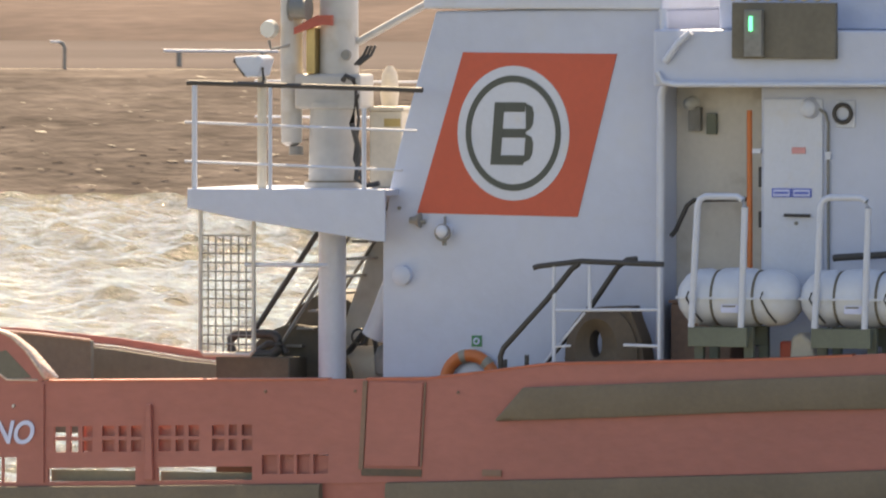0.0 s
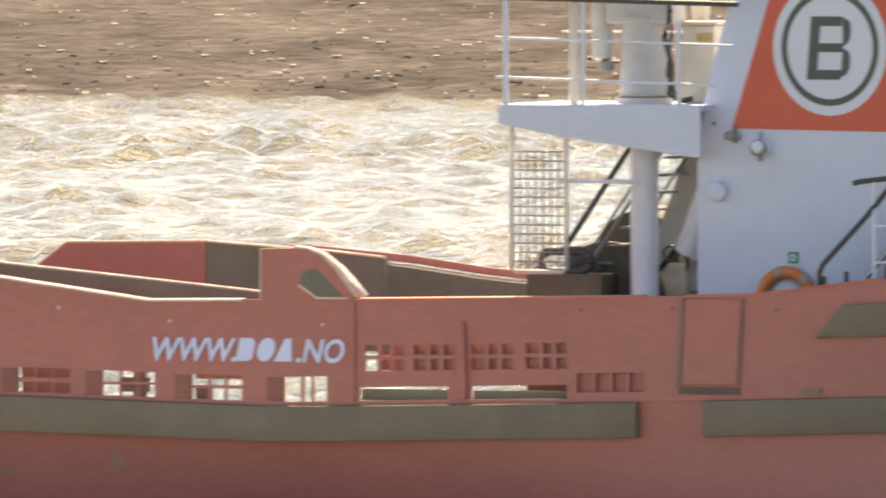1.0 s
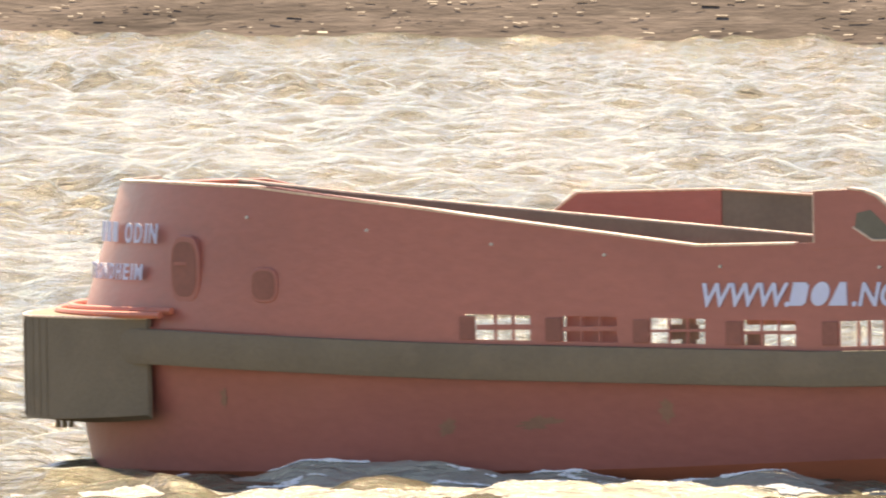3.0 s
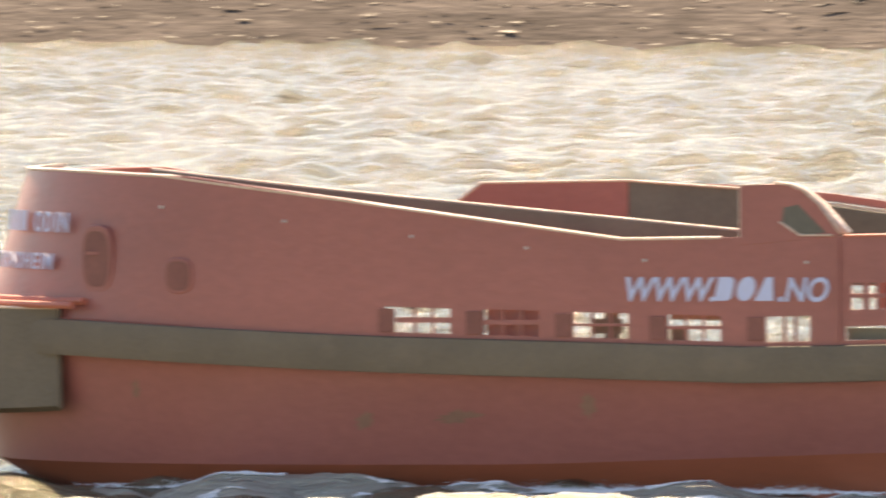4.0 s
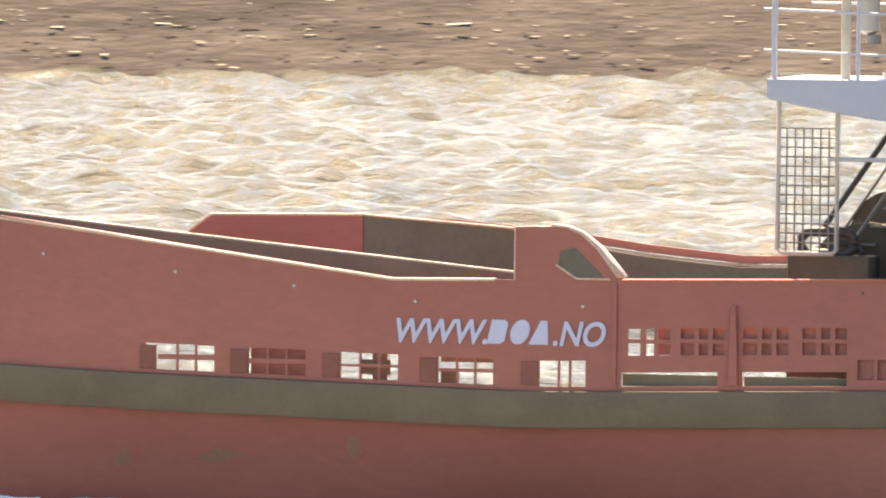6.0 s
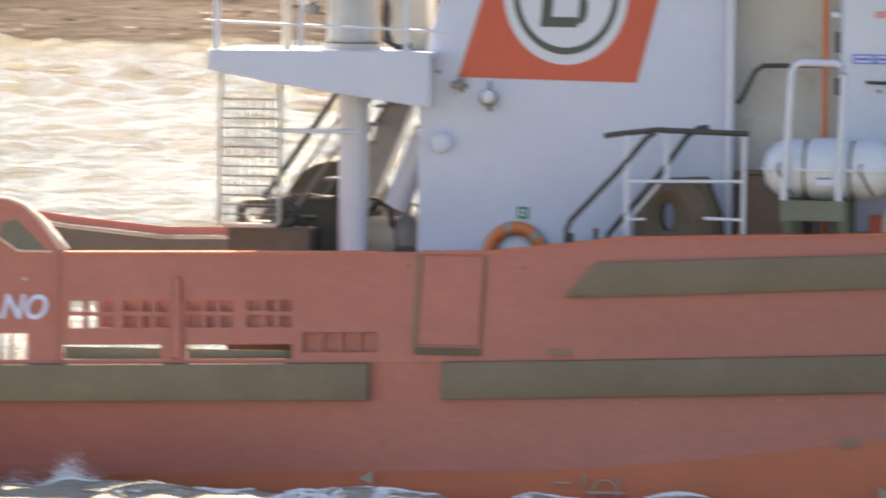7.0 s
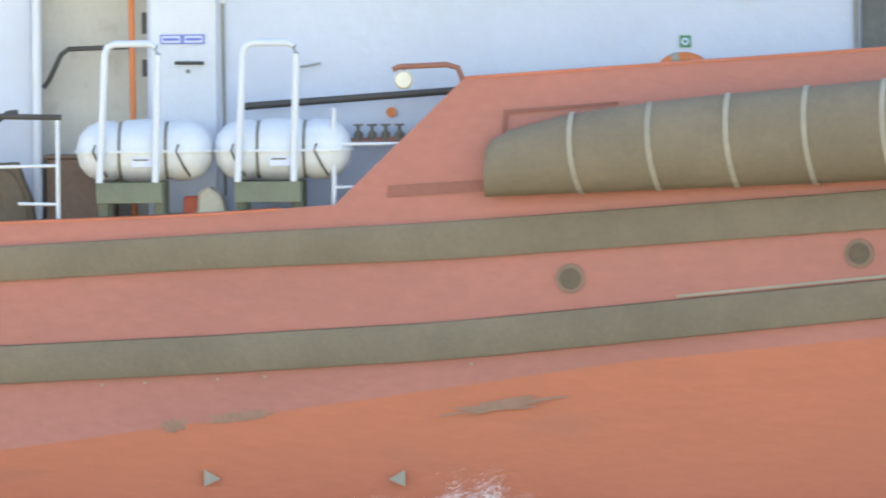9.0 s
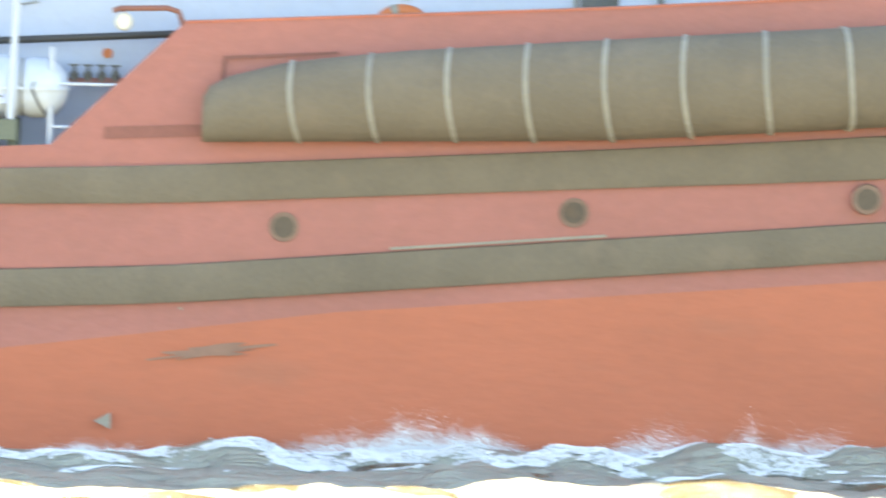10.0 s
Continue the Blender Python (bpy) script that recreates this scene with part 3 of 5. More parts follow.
        part("bolt", lathe(B(), [(-0.05, 0.018), (-0.02, 0.024), (0.06, 0.024)], (x, y, z), "Y", 10), METAL if x < -4 else DECK, tug)
    # stern openings: tall oval chock and square port, raised rims, inner shade painted as dark plates
    for x, z, w, h, nm in ((-13.72, 2.70, 0.27, 0.42, "oval_chock"), (-12.5, 2.51, 0.21, 0.22, "side_port")):
        y = half_at(x, -16.05)
        y2 = half_at(x + 0.1, -16.05)
        turn = math.atan2(y - y2, 0.1)
        def plate(bm, s, d0, d1, p=3.0):
            a, b = [], []
            for k in range(24):
                th = 2 * math.pi * k / 24
                cx, cz = abs(math.cos(th)) ** (2 / p) * math.copysign(w * s, math.cos(th)), abs(math.sin(th)) ** (2 / p) * math.copysign(h * s, math.sin(th))
                for lst, d in ((a, d0), (b, d1)):
                    lst.append(bm.verts.new((x + cx * math.cos(turn) + d * math.sin(turn), -y + cx * math.sin(turn) - d * math.cos(turn), z + cz)))
            bm.faces.new(a)
            bm.faces.new(b[::-1])
            for k in range(24):
                bm.faces.new((a[k], b[k], b[(k + 1) % 24], a[(k + 1) % 24]))
            return bm
        ch = part(nm, plate(B(), 1.0, -0.02, 0.05), RED, tug, "rimmed opening in the stern plating", bevel=0.015)
        part("recess_shade", plate(B(), 0.82, 0.04, 0.056), RECESS_RED, ch)
        if nm == "oval_chock":
            part("roller", box(B(), x - 0.15, x + 0.15, -y - 0.07, -y - 0.05, z + 0.05, z + 0.09), RED, ch)


def band(bm, x0, x1, ztop, zbot, grow, bulge=0.12, stern=-16.0, both=True, extra=()):
    """A rubber fender strip that follows the side between two stations."""
    extra = [x for x in (x0 + 0.001, x1 - 0.001, *extra) if -9 < x < 14]
    ins, mid, out = plan(stern, grow - 0.02, extra), plan(stern, grow + bulge * 0.8, extra), plan(stern, grow + bulge, extra)
    idx = [i for i, p in enumerate(mid) if x0 <= p[0] <= x1]
    runs, cur = [], []
    for i in idx:
        if cur and i != cur[-1] + 1:
            runs.append(cur)
            cur = []
        cur.append(i)
    runs.append(cur)
    if not both:
        runs = [r for r in runs if mid[r[0]][1] <= 0]
    for run in runs:
        prev = None
        for i in run:
            x = mid[i][0]
            zt, zb = ztop(x), zbot(x)
            h = zt - zb
            cur = [bm.verts.new((*ins[i], zt)), bm.verts.new((*mid[i], zt - 0.01)), bm.verts.new((*out[i], zt - h * 0.2)),
                   bm.verts.new((*out[i], zb + h * 0.2)), bm.verts.new((*mid[i], zb + 0.01)), bm.verts.new((*ins[i], zb))]
            if prev:
                for q in range(6):
                    bm.faces.new((prev[q], prev[(q + 1) % 6], cur[(q + 1) % 6], cur[q]))
            else:
                bm.faces.new(cur)
            prev = cur
        bm.faces.new(prev[::-1])
    return bm


def build_fenders():
    low = lambda x: fender_top(x) - 0.45
    part("lower_fender", band(B(), -16.0, -0.2, fender_top, low, 0.0, stern=-16.5, both=False), RUBBER, tug, "black rubber rubbing strip along the after side", smooth=True)
    part("lower_fender", band(B(), 0.68, 23, fender_top, low, 0.0), RUBBER, tug, "black rubber rubbing strip along the forward side", smooth=True)
    bm = band(B(), -13.6, 0.0, lambda x: 1.2, lambda x: 0.75, 0.0)
    bmesh.ops.delete(bm, geom=[v for v in bm.verts if v.co.y < 0], context="VERTS")
    part("lower_fender", bm, RUBBER, tug, "black rubber rubbing strip along the far side", smooth=True)
    up_b = curve([(2.15, 2.60), (3.55, 2.66), (5.85, 2.78), (8.8, 2.87), (13.8, 3.18), (17, 3.37), (23, 3.85)])
    up_t = curve([(2.15, 2.64), (2.5, 3.03), (3.55, 3.08), (5.85, 3.19), (8.8, 3.32), (13.8, 3.64), (17, 3.88), (23, 4.4)])
    part("upper_fender", band(B(), 2.15, 23, up_t, up_b, 0.0, extra=(2.25, 2.4, 2.5, 2.6)), RUBBER, tug, "upper black rubber strip with a slanting end", smooth=True)
    # stern block fender, fading into the rubbing strip at its ends
    bm = B()
    st = -16.45
    loft_pts = lambda g: [p for p in plan(st, g) if p[0] < -14.25]
    a, b = loft_pts(0.55), loft_pts(0.0)
    n = min(len(a), len(b))
    a, b = a[(len(a) - n) // 2:][:n], b[(len(b) - n) // 2:][:n]
    full = [min(1.0, 0.10 + min(i, n - 1 - i) / 7.0) for i in range(n)]
    a = [(q[0] + (p[0] - q[0]) * f, q[1] + (p[1] - q[1]) * f) for p, q, f in zip(a, b, full)]
    rows = []
    for pts, z, dz in ((b, 2.12, 0.0), (a, 2.09, 0.0), (a, 0.80, 0.10), (b, 0.74, 0.10)):
        rows.append([bm.verts.new((x, y, z + dz * (1 - f) ** 2)) for (x, y), f in zip(pts, full)])
    for r0, r1 in zip(rows, rows[1:]):
        for i in range(n - 1):
            bm.faces.new((r0[i], r0[i + 1], r1[i + 1], r1[i]))
    for i in (0, -1):
        bm.faces.new([r[i] for r in rows])
    part("stern_fender", bm, RUBBER, tug, "tall black rubber block fender round the stern", smooth=True)
    # Pale bead stands in for the highlight along the block's top edge.
    part("fender_highlight", tube(B(), [(x, y, 2.085) for x, y in a], 0.018, 6), CAP, tug, "pale bead painted as the highlight on the block fender's upper edge")
    for k in range(5, n - 5):
        (x, y), (x2, y2) = a[k], a[k + 1]
        for u in (0.0, 0.5):
            part("fender_rib", tube(B(), [(x + (x2 - x) * u, y + (y2 - y) * u, 0.82), (x + (x2 - x) * u, y + (y2 - y) * u, 2.07)], 0.014, 6), RUBBER, tug)
    for g, z in ((0.18, 2.13), (0.02, 2.18)):
        bm = B()
        pts = [p for p in plan(-16.4, g) if p[0] < -13.8]
        tube(bm, [(x, y, z) for x, y in pts], 0.045, 8)
        part("stern_rail", bm, RED_IN, tug, "red half-round strip at the foot of the stern plating", smooth=True)
    for k in range(3):
        part("fender_chain", box(B(), -16.2 + k * 0.09, -16.15 + k * 0.09, -2.2, -2.15, 0.66, 0.8), RUBBER, tug)
    # big roll fender at the bow with pale straps
    bm = B()
    spine_b = curve([(9.2, 3.60), (13.8, 3.74), (17, 3.98), (23, 4.45)])
    spine_t = curve([(9.2, 4.12), (9.28, 4.26), (9.5, 4.38), (10.2, 4.57), (11.5, 4.73), (13.8, 4.92), (17, 5.17), (23, 5.6)])
    pts = [p for p in plan(-16, 0.30, [9.21, 9.28, 9.38, 9.5, 9.8, 10.1, 10.6, 11.0]) if p[0] > 9.2 and p[1] <= 0]
    def rolled(bm, pts, s, seg=18):
        prev = None
        for i, (x, y) in enumerate(pts):
            zt, zb = spine_t(x), spine_b(x)
            c, r = Vector((x, y, (zt + zb) / 2)), (zt - zb) / 2 * s
            w = Vector((0, -1, 0)) if x < 15 else Vector((x - 15, y, 0)).normalized()
            cur = [bm.verts.new(c + w * (0.72 * r * math.cos(2 * math.pi * k / seg)) + Vector((0, 0, r * math.sin(2 * math.pi * k / seg)))) for k in range(seg)]
            if prev:
                for k in range(seg):
                    bm.faces.new((prev[k], prev[(k + 1) % seg], cur[(k + 1) % seg], cur[k]))
            else:
                bm.faces.new(cur)
            prev = cur
        bm.faces.new(prev[::-1])
        return bm
    roll = part("roll_fender", rolled(bm, pts, 1.0), RUBBER, tug, "thick black cylindrical rubber bow fender with tapered end", smooth=True)
    for k in range(9):
        x = 10.22 + 0.905 * k
        yy = -half_at(x) - 0.30
        bm = rolled(B(), [(x - 0.03, yy), (x + 0.03, yy)], 1.02, 24)
        zt, zb = spine_t(x), spine_b(x)
        for v in bm.verts:                  # straps sag forward under the roll
            u = (v.co.z - (zt + zb) / 2) / ((zt - zb) / 2)
            v.co.x += 0.06 * u * u - 0.05 * u
        part("strap", bm, STRAP, roll, "pale webbing strap")
    # Thin pale strip added to draw the sun's highlight above the rubber.
    part("sun_line_strip", prism(B(), [(11.4, fender_top(11.4) + 0.02), (13.9, fender_top(13.9) + 0.02), (13.9, fender_top(13.9) + 0.05), (11.4, fender_top(11.4) + 0.05)], -HALF - 0.05, -HALF - 0.01), STRAP, tug, "pale strip painted as a sunlit line over the rubbing strip")
    # raised forward bulwark details
    y = -HALF - 0.03
    part("panel_edge", prism(B(), [(9.36, 3.95), (9.40, 3.95), (9.46, 4.56), (10.75, 4.66), (10.75, 4.69), (9.42, 4.60)], y - 0.03, y + 0.02), RECESS_RED, tug, "raised seam on the forward bulwark")
    # Darker red patch on the plating paints the step's shaded hollow.
    part("step_recess_shade", prism(B(), [(8.05, 3.60), (9.2, 3.66), (9.2, 3.80), (8.07, 3.74)], y - 0.012, y + 0.01), RECESS_RED, tug)
    for x, z in ((10.17, 2.64), (13.52, 2.90), (16.9, 3.15)):
        sc = part("scuttle", lathe(B(), [(-0.05, 0.13), (-0.05, 0.17), (0.03, 0.18)], (x, -HALF, z), "Y", 24), DECK, tug, "round scuttle in the hull", smooth=True)
        part("glass", lathe(B(), [(-0.058, 0.125), (-0.045, 0.125)], (x, -HALF, z), "Y", 20), RUST_DARK, sc)
    # hull marks
    y = -HALF - 0.012
    tri = lambda x, z, s, d: prism(B(), [(x, z), (x, z + s), (x + d * s * 0.95, z + s * 0.45)], y, y + 0.02)
    part("mark", tri(5.88, 0.26, 0.2, 1), STRAP, tug, "pale painted triangle mark")
    part("mark", tri(8.22, 0.24, 0.2, -1), STRAP, tug, "pale painted triangle mark")
    part("mark", tri(-0.15, 0.36, 0.16, -1), STRAP, tug, "pale painted triangle mark")
    ll = part("load_line", ring(B(), (2.63, y, 0.32), 0.15, 0.012, "Y", 28, 6), STRAP, tug, "pale painted load line ring")
    part("bar", box(B(), 2.40, 2.86, y - 0.01, y + 0.02, 0.31, 0.335), STRAP, ll)
    part("bar", box(B(), 2.02, 2.2, y - 0.01, y + 0.02, 0.42, 0.44), STRAP, ll)
    for x, h in ((2.36, 0.12), (2.78, 0.12)):
        part("bar", box(B(), x, x + 0.025, y - 0.01, y + 0.02, 0.41, 0.41 + h), STRAP, ll)
    rng = random.Random(3)
    for cx, cz, w, h in ((5.55, 0.98, 0.20, 0.10), (6.25, 1.06, 0.45, 0.07), (9.35, 1.17, 0.75, 0.08), (-10.1, 0.75, 0.14, 0.12), (-8.9, 0.8, 0.34, 0.09), (-7.2, 0.95, 0.12, 0.2), (-13.2, 1.1, 0.06, 0.16)):
        bm = B()
        loop = []
        for k in range(26):
            q = 2 * math.pi * k / 26
            f = rng.uniform(0.45, 1.1)
            a, b = cx + w * f * math.cos(q), cz + h * f * math.sin(q) + 0.12 * w * math.cos(q) * f
            loop.append(bm.verts.new((a, -side_y(a, b) - 0.006, b)))
        bm.faces.new(loop)
        part("scrape", bm, SCRAPE, tug, "dark scraped patch in the hull paint")
    # foul draught studs along the rubbing strips
    for x in (3.0, 4.7, 5.2, 6.05, 6.6, 9.0):
        part("stud", box(B(), x - 0.015, x + 0.015, -HALF - 0.02, -HALF, fender_top(x) - 0.53, fender_top(x) - 0.50), STRAP, tug)


def letters(text, height, parent, place, mat=LETTER, shear=0.25, swell=0.009):
    cu = bpy.data.curves.new("lettering", "FONT")
    cu.body, cu.size, cu.shear, cu.extrude, cu.offset = text, height / 0.72, shear, 0.006, swell
    tmp = bpy.data.objects.new("lettering", cu)
    scene.collection.objects.link(tmp)
    bpy.context.view_layer.update()
    me = bpy.data.meshes.new_from_object(tmp)
    bpy.data.objects.remove(tmp)
    w = max(v.co.x for v in me.vertices)
    me.materials.clear()
    me.materials.append(mat)
    ob = new("lettering", me)
    ob.parent = parent
    ob.matrix_basis = place
    return ob, w


def build_lettering():
    y = -HALF - 0.045
    up = lambda x, z, s=1: Matrix.Translation((x, y, z)) @ Matrix.Rotation(radians(90), 4, "X") @ Matrix.Diagonal((s, 1, 1, 1))
    for txt, x, wide in (("WWW.", -6.68, 1.17), (".NO", -4.72, 0.66)):
        ob, w = letters(txt, 0.29, tug, up(x, 2.235))
        ob.matrix_basis = up(x, 2.235, wide / w)
        ob["label"] = "pale blue slanted lettering on the bulwark"
    # the firm's name as three plain shapes: a block, an oval, a wedge
    lean = lambda pts: [(x + 0.22 * (z - 2.235), z) for x, z in pts]
    part("letter_bar", prism(B(), lean([(-5.52, 2.235), (-5.36, 2.235), (-5.31, 2.27), (-5.31, 2.48), (-5.36, 2.522), (-5.52, 2.522)]), y, y + 0.02), LETTER, tug, "pale blue slanted block")
    part("letter_bar", prism(B(), lean([(-5.145 + 0.115 * math.cos(k * math.pi / 12), 2.38 + 0.148 * math.sin(k * math.pi / 12)) for k in range(24)]), y, y + 0.02), LETTER, tug, "pale blue slanted oval")
    part("letter_bar", prism(B(), lean([(-5.01, 2.235), (-4.77, 2.235), (-4.84, 2.522), (-4.92, 2.522)]), y, y + 0.02), LETTER, tug, "pale blue slanted wedge")
    # ship's name and home port round the stern
    def around(text, z, h, x_end, pitch, stern):
        pts = [p for p in plan(stern, 0.02) if p[0] < -10 and p[1] <= 0.01]
        d = [0.0]
        for p, q in zip(pts, pts[1:]):
            d.append(d[-1] + math.hypot(q[0] - p[0], q[1] - p[1]))
        xs, ysv = [p[0] for p in pts], [p[1] for p in pts]
        s_end = float(np.interp(-x_end, [-v for v in xs], d))
        s = s_end
        for ch in reversed(text):
            wide = {"I": 0.42, "M": 1.2, " ": 0.7}.get(ch, 1.0) * pitch
            s += wide
            if s > d[-1] - 0.3 or ch == " ":
                continue
            at = lambda q: Vector((float(np.interp(q, d, xs)), float(np.interp(q, d, ysv)), 0))
            p, t = at(s), (at(s - wide) - at(s)).normalized()
            nrm = Vector((t.y, -t.x, 0))
            lean = 0.10
            m = Matrix(((t.x, -nrm.x * lean, nrm.x, p.x + nrm.x * 0.05), (t.y, -nrm.y * lean, nrm.y, p.y + nrm.y * 0.05), (0, 1, 0, z), (0, 0, 0, 1)))
            if ch == "|":
                bm = B()
                box(bm, 0.02, wide * 0.8, 0, h, -0.006, 0.006)
                bar = part("letter_bar", bm, LETTER, tug)
                bar.matrix_basis = m
            else:
                ob, w = letters(ch, h, tug, m, shear=0.1, swell=0.006)
                ob.matrix_basis = m @ Matrix.Diagonal((wide * 0.86 / w, 1, 1, 1))
    around("||| ODIN", 3.02, 0.25, -14.15, 0.25, -15.95)
    around("TRONDHEIM", 2.56, 0.20, -14.40, 0.205, -16.08)


build_hull()
build_bulwark()
build_fenders()
build_lettering()


# ---- deckhouse ----
YW = -3.6


def build_house():
    house = part("deckhouse", prism(B(), [(0.13, 1.15), (0.13, 4.78), (0.22, 5.44), (0.34, 5.94), (0.84, 7.66), (3.83, 7.70), (3.83, 1.15)], YW, 3.6), WHITE, tug,
                 "white painted steel deckhouse with sloping after edge", bevel=0.03)
    part("house_cap", box(B(), 0.70, 3.88, YW - 0.07, 3.67, 7.69, 7.84), WHITE2, house, bevel=0.03)
    part("casing", prism(B(), [(0.95, 7.84), (1.3, 9.0), (3.8, 9.0), (3.8, 7.84)], YW + 0.05, 3.55), WHITE, house, bevel=0.03)
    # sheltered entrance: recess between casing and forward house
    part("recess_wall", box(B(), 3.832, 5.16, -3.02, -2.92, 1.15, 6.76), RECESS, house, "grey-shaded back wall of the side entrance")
    part("forward_house", box(B(), 5.16, 13.5, YW, 3.6, 1.15, 6.745), WHITE, house, "white forward deckhouse wall", bevel=0.02)
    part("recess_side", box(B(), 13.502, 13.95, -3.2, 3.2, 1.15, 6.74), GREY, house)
    part("bow_house", box(B(), 13.952, 17.5, YW + 0.02, 3.58, 1.15, 6.74), WHITE, house, bevel=0.02)
    # bridge wing overhang with dark screen and side light
    part("overhang", box(B(), 3.90, 17.5, YW - 0.45, 4.0, 6.752, 7.45), WHITE, house, "white bridge deck edge", bevel=0.03)
    part("bridge_front", box(B(), 4.6, 17.3, YW, 3.6, 7.452, 9.0), WHITE, house, bevel=0.03)
    scr = part("light_screen", box(B(), 4.97, 6.33, YW - 0.55, YW - 0.46, 7.10, 7.79), DARK, house, "dark brown side light screen board", bevel=0.01)
    part("light_box", box(B(), 5.17, 5.40, YW - 0.66, YW - 0.56, 7.12, 7.70), GREY, scr, bevel=0.01)
    part("side_light", box(B(), 5.245, 5.285, YW - 0.69, YW - 0.665, 7.44, 7.62), GREENLIGHT, scr, "lit green side light")
    part("rope_bundle", tube(B(), [(4.95 + 0.08 * k, YW - 0.52 + 0.03 * (k % 3), 7.84 + 0.03 * (k % 2)) for k in range(17)], 0.04), CREAM, house, smooth=True)
    # pipes along the entrance edge
    part("down_pipe", tube(B(), [(3.86, YW - 0.10, 1.6), (3.88, YW - 0.10, 6.62), (3.93, YW - 0.10, 6.78), (4.0, YW - 0.10, 6.86), (3.92, YW - 0.10, 7.35), (3.9, YW - 0.1, 7.7)], 0.055), WHITE2, house, smooth=True)
    part("eave_pipe", tube(B(), [(3.97, YW - 0.50, 6.92), (4.05, YW - 0.50, 6.80), (4.2, YW - 0.5, 6.77), (9.0, YW - 0.50, 6.80)], 0.035), WHITE2, house, smooth=True)
    part("eave_brace", tube(B(), [(4.08, YW - 0.52, 7.05), (4.25, YW - 0.52, 7.28), (4.42, YW - 0.52, 7.42)], 0.045), WHITE2, house, smooth=True)
    part("orange_pipe", tube(B(), [(4.99, -3.5, 1.6), (4.97, -3.5, 6.45)], 0.035), ORANGE, house, smooth=True)
    part("handrail", tube(B(), [(3.92, -3.45, 4.88), (3.98, -3.45, 4.95), (4.13, -3.45, 5.26), (4.22, -3.45, 5.33), (4.95, -3.45, 5.35)], 0.03), BLACK, house, smooth=True)
    part("switch_box", box(B(), 4.02, 4.18, -3.12, -3.02, 6.18, 6.48), GREY, house, bevel=0.01)
    part("switch_box", box(B(), 4.25, 4.38, -3.10, -3.02, 6.14, 6.40), GREEN, house, bevel=0.01)
    part("wall_lamp", lathe(B(), [(-0.2, 0.03), (-0.15, 0.08), (-0.03, 0.09), (0.0, 0.1)], (4.05, -3.02, 6.52), "Y", 14), GLASSY, house, smooth=True)
    part("door_hook", box(B(), 5.06, 5.17, YW - 0.05, YW - 0.005, 5.92, 5.98), WHITE2, house)
    part("hinge", box(B(), 5.09, 5.155, YW + 0.1, YW + 0.2, 5.5, 5.75), BLACK, house)
    part("hinge", box(B(), 5.09, 5.155, YW + 0.1, YW + 0.2, 5.0, 5.2), BLACK, house)
    door = part("house_door", box(B(), 5.20, 5.98, YW - 0.035, YW - 0.004, 3.4, 6.60), WHITE2, house, "closed white steel door", bevel=0.02)
    part("door_handle", tube(B(), [(5.49, YW - 0.07, 5.16), (5.83, YW - 0.07, 5.155)], 0.02), BLACK, door, "black bar handle")
    part("keyhole", lathe(B(), [(-0.02, 0.025), (0, 0.025)], (5.64, YW - 0.035, 5.06), "Y", 10), GREY, door)
    for x0 in (5.32, 5.585):
        s = part("sign_plate", box(B(), x0, x0 + 0.255, YW - 0.05, YW - 0.037, 5.38, 5.49), BLUE, door, "small blue and white notice plate")
        part("sign_field", box(B(), x0 + 0.02, x0 + 0.235, YW - 0.056, YW - 0.051, 5.395, 5.475), LETTER, s)
        part("sign_bar", box(B(), x0 + 0.035, x0 + 0.22, YW - 0.06, YW - 0.057, 5.42, 5.45), BLUE, s)
    part("warning_plate", box(B(), 5.58, 5.76, YW - 0.05, YW - 0.037, 5.92, 6.0), paint("pink_notice", (0.65, 0.3, 0.3), 0.5), door)
    part("conduit", tube(B(), [(6.06, YW - 0.03, 3.6), (6.05, YW - 0.03, 6.3), (6.02, YW - 0.04, 6.42), (5.9, YW - 0.05, 6.5)], 0.018), GREY, house, smooth=True)
    part("junction_box", box(B(), 6.02, 6.09, YW - 0.06, YW - 0.005, 5.85, 5.95), WHITE2, house, bevel=0.01)
    hl = part("bulkhead_lamp", lathe(B(), [(-0.18, 0.05), (-0.15, 0.10), (-0.04, 0.13), (0, 0.14)], (5.82, YW, 6.48), "Y", 18), WHITE2, house, smooth=True)
    part("hose_ring", ring(B(), (6.25, YW - 0.06, 6.42), 0.11, 0.028, "Y", 20, 8), BLACK, house, "black hose coil on a hook", smooth=True)
    part("hose_plate", box(B(), 6.15, 6.4, YW - 0.03, YW - 0.004, 6.25, 6.58), WHITE2, house, bevel=0.01)
    for x, z in ((12.2, 6.0), (9.2, 6.05)):
        part("scuttle", lathe(B(), [(-0.05, 0.12), (-0.05, 0.17), (0, 0.18)], (x, YW, z), "Y", 22), WHITE2, house, smooth=True)
    part("side_rail", tube(B(), [(6.25, YW - 0.38, 4.64), (6.3, YW - 0.38, 4.65), (8.9, YW - 0.38, 4.82)], 0.045), BLACK, house, "black handrail along the house wall", smooth=True)
    part("edge_pipe", tube(B(), [(13.46, YW - 0.05, 3.6), (13.46, YW - 0.05, 6.7)], 0.03), GREY, house)
    part("grab_hook", tube(B(), [(6.95, YW - 0.06, 5.10), (7.05, YW - 0.08, 5.11), (7.2, YW - 0.06, 5.14)], 0.012), GREY, house)
    part("bow_pipe", tube(B(), [(14.45, YW - 0.05, 5.0), (14.45, YW - 0.05, 6.2), (14.55, YW - 0.05, 6.35)], 0.045), GREY, house, smooth=True)
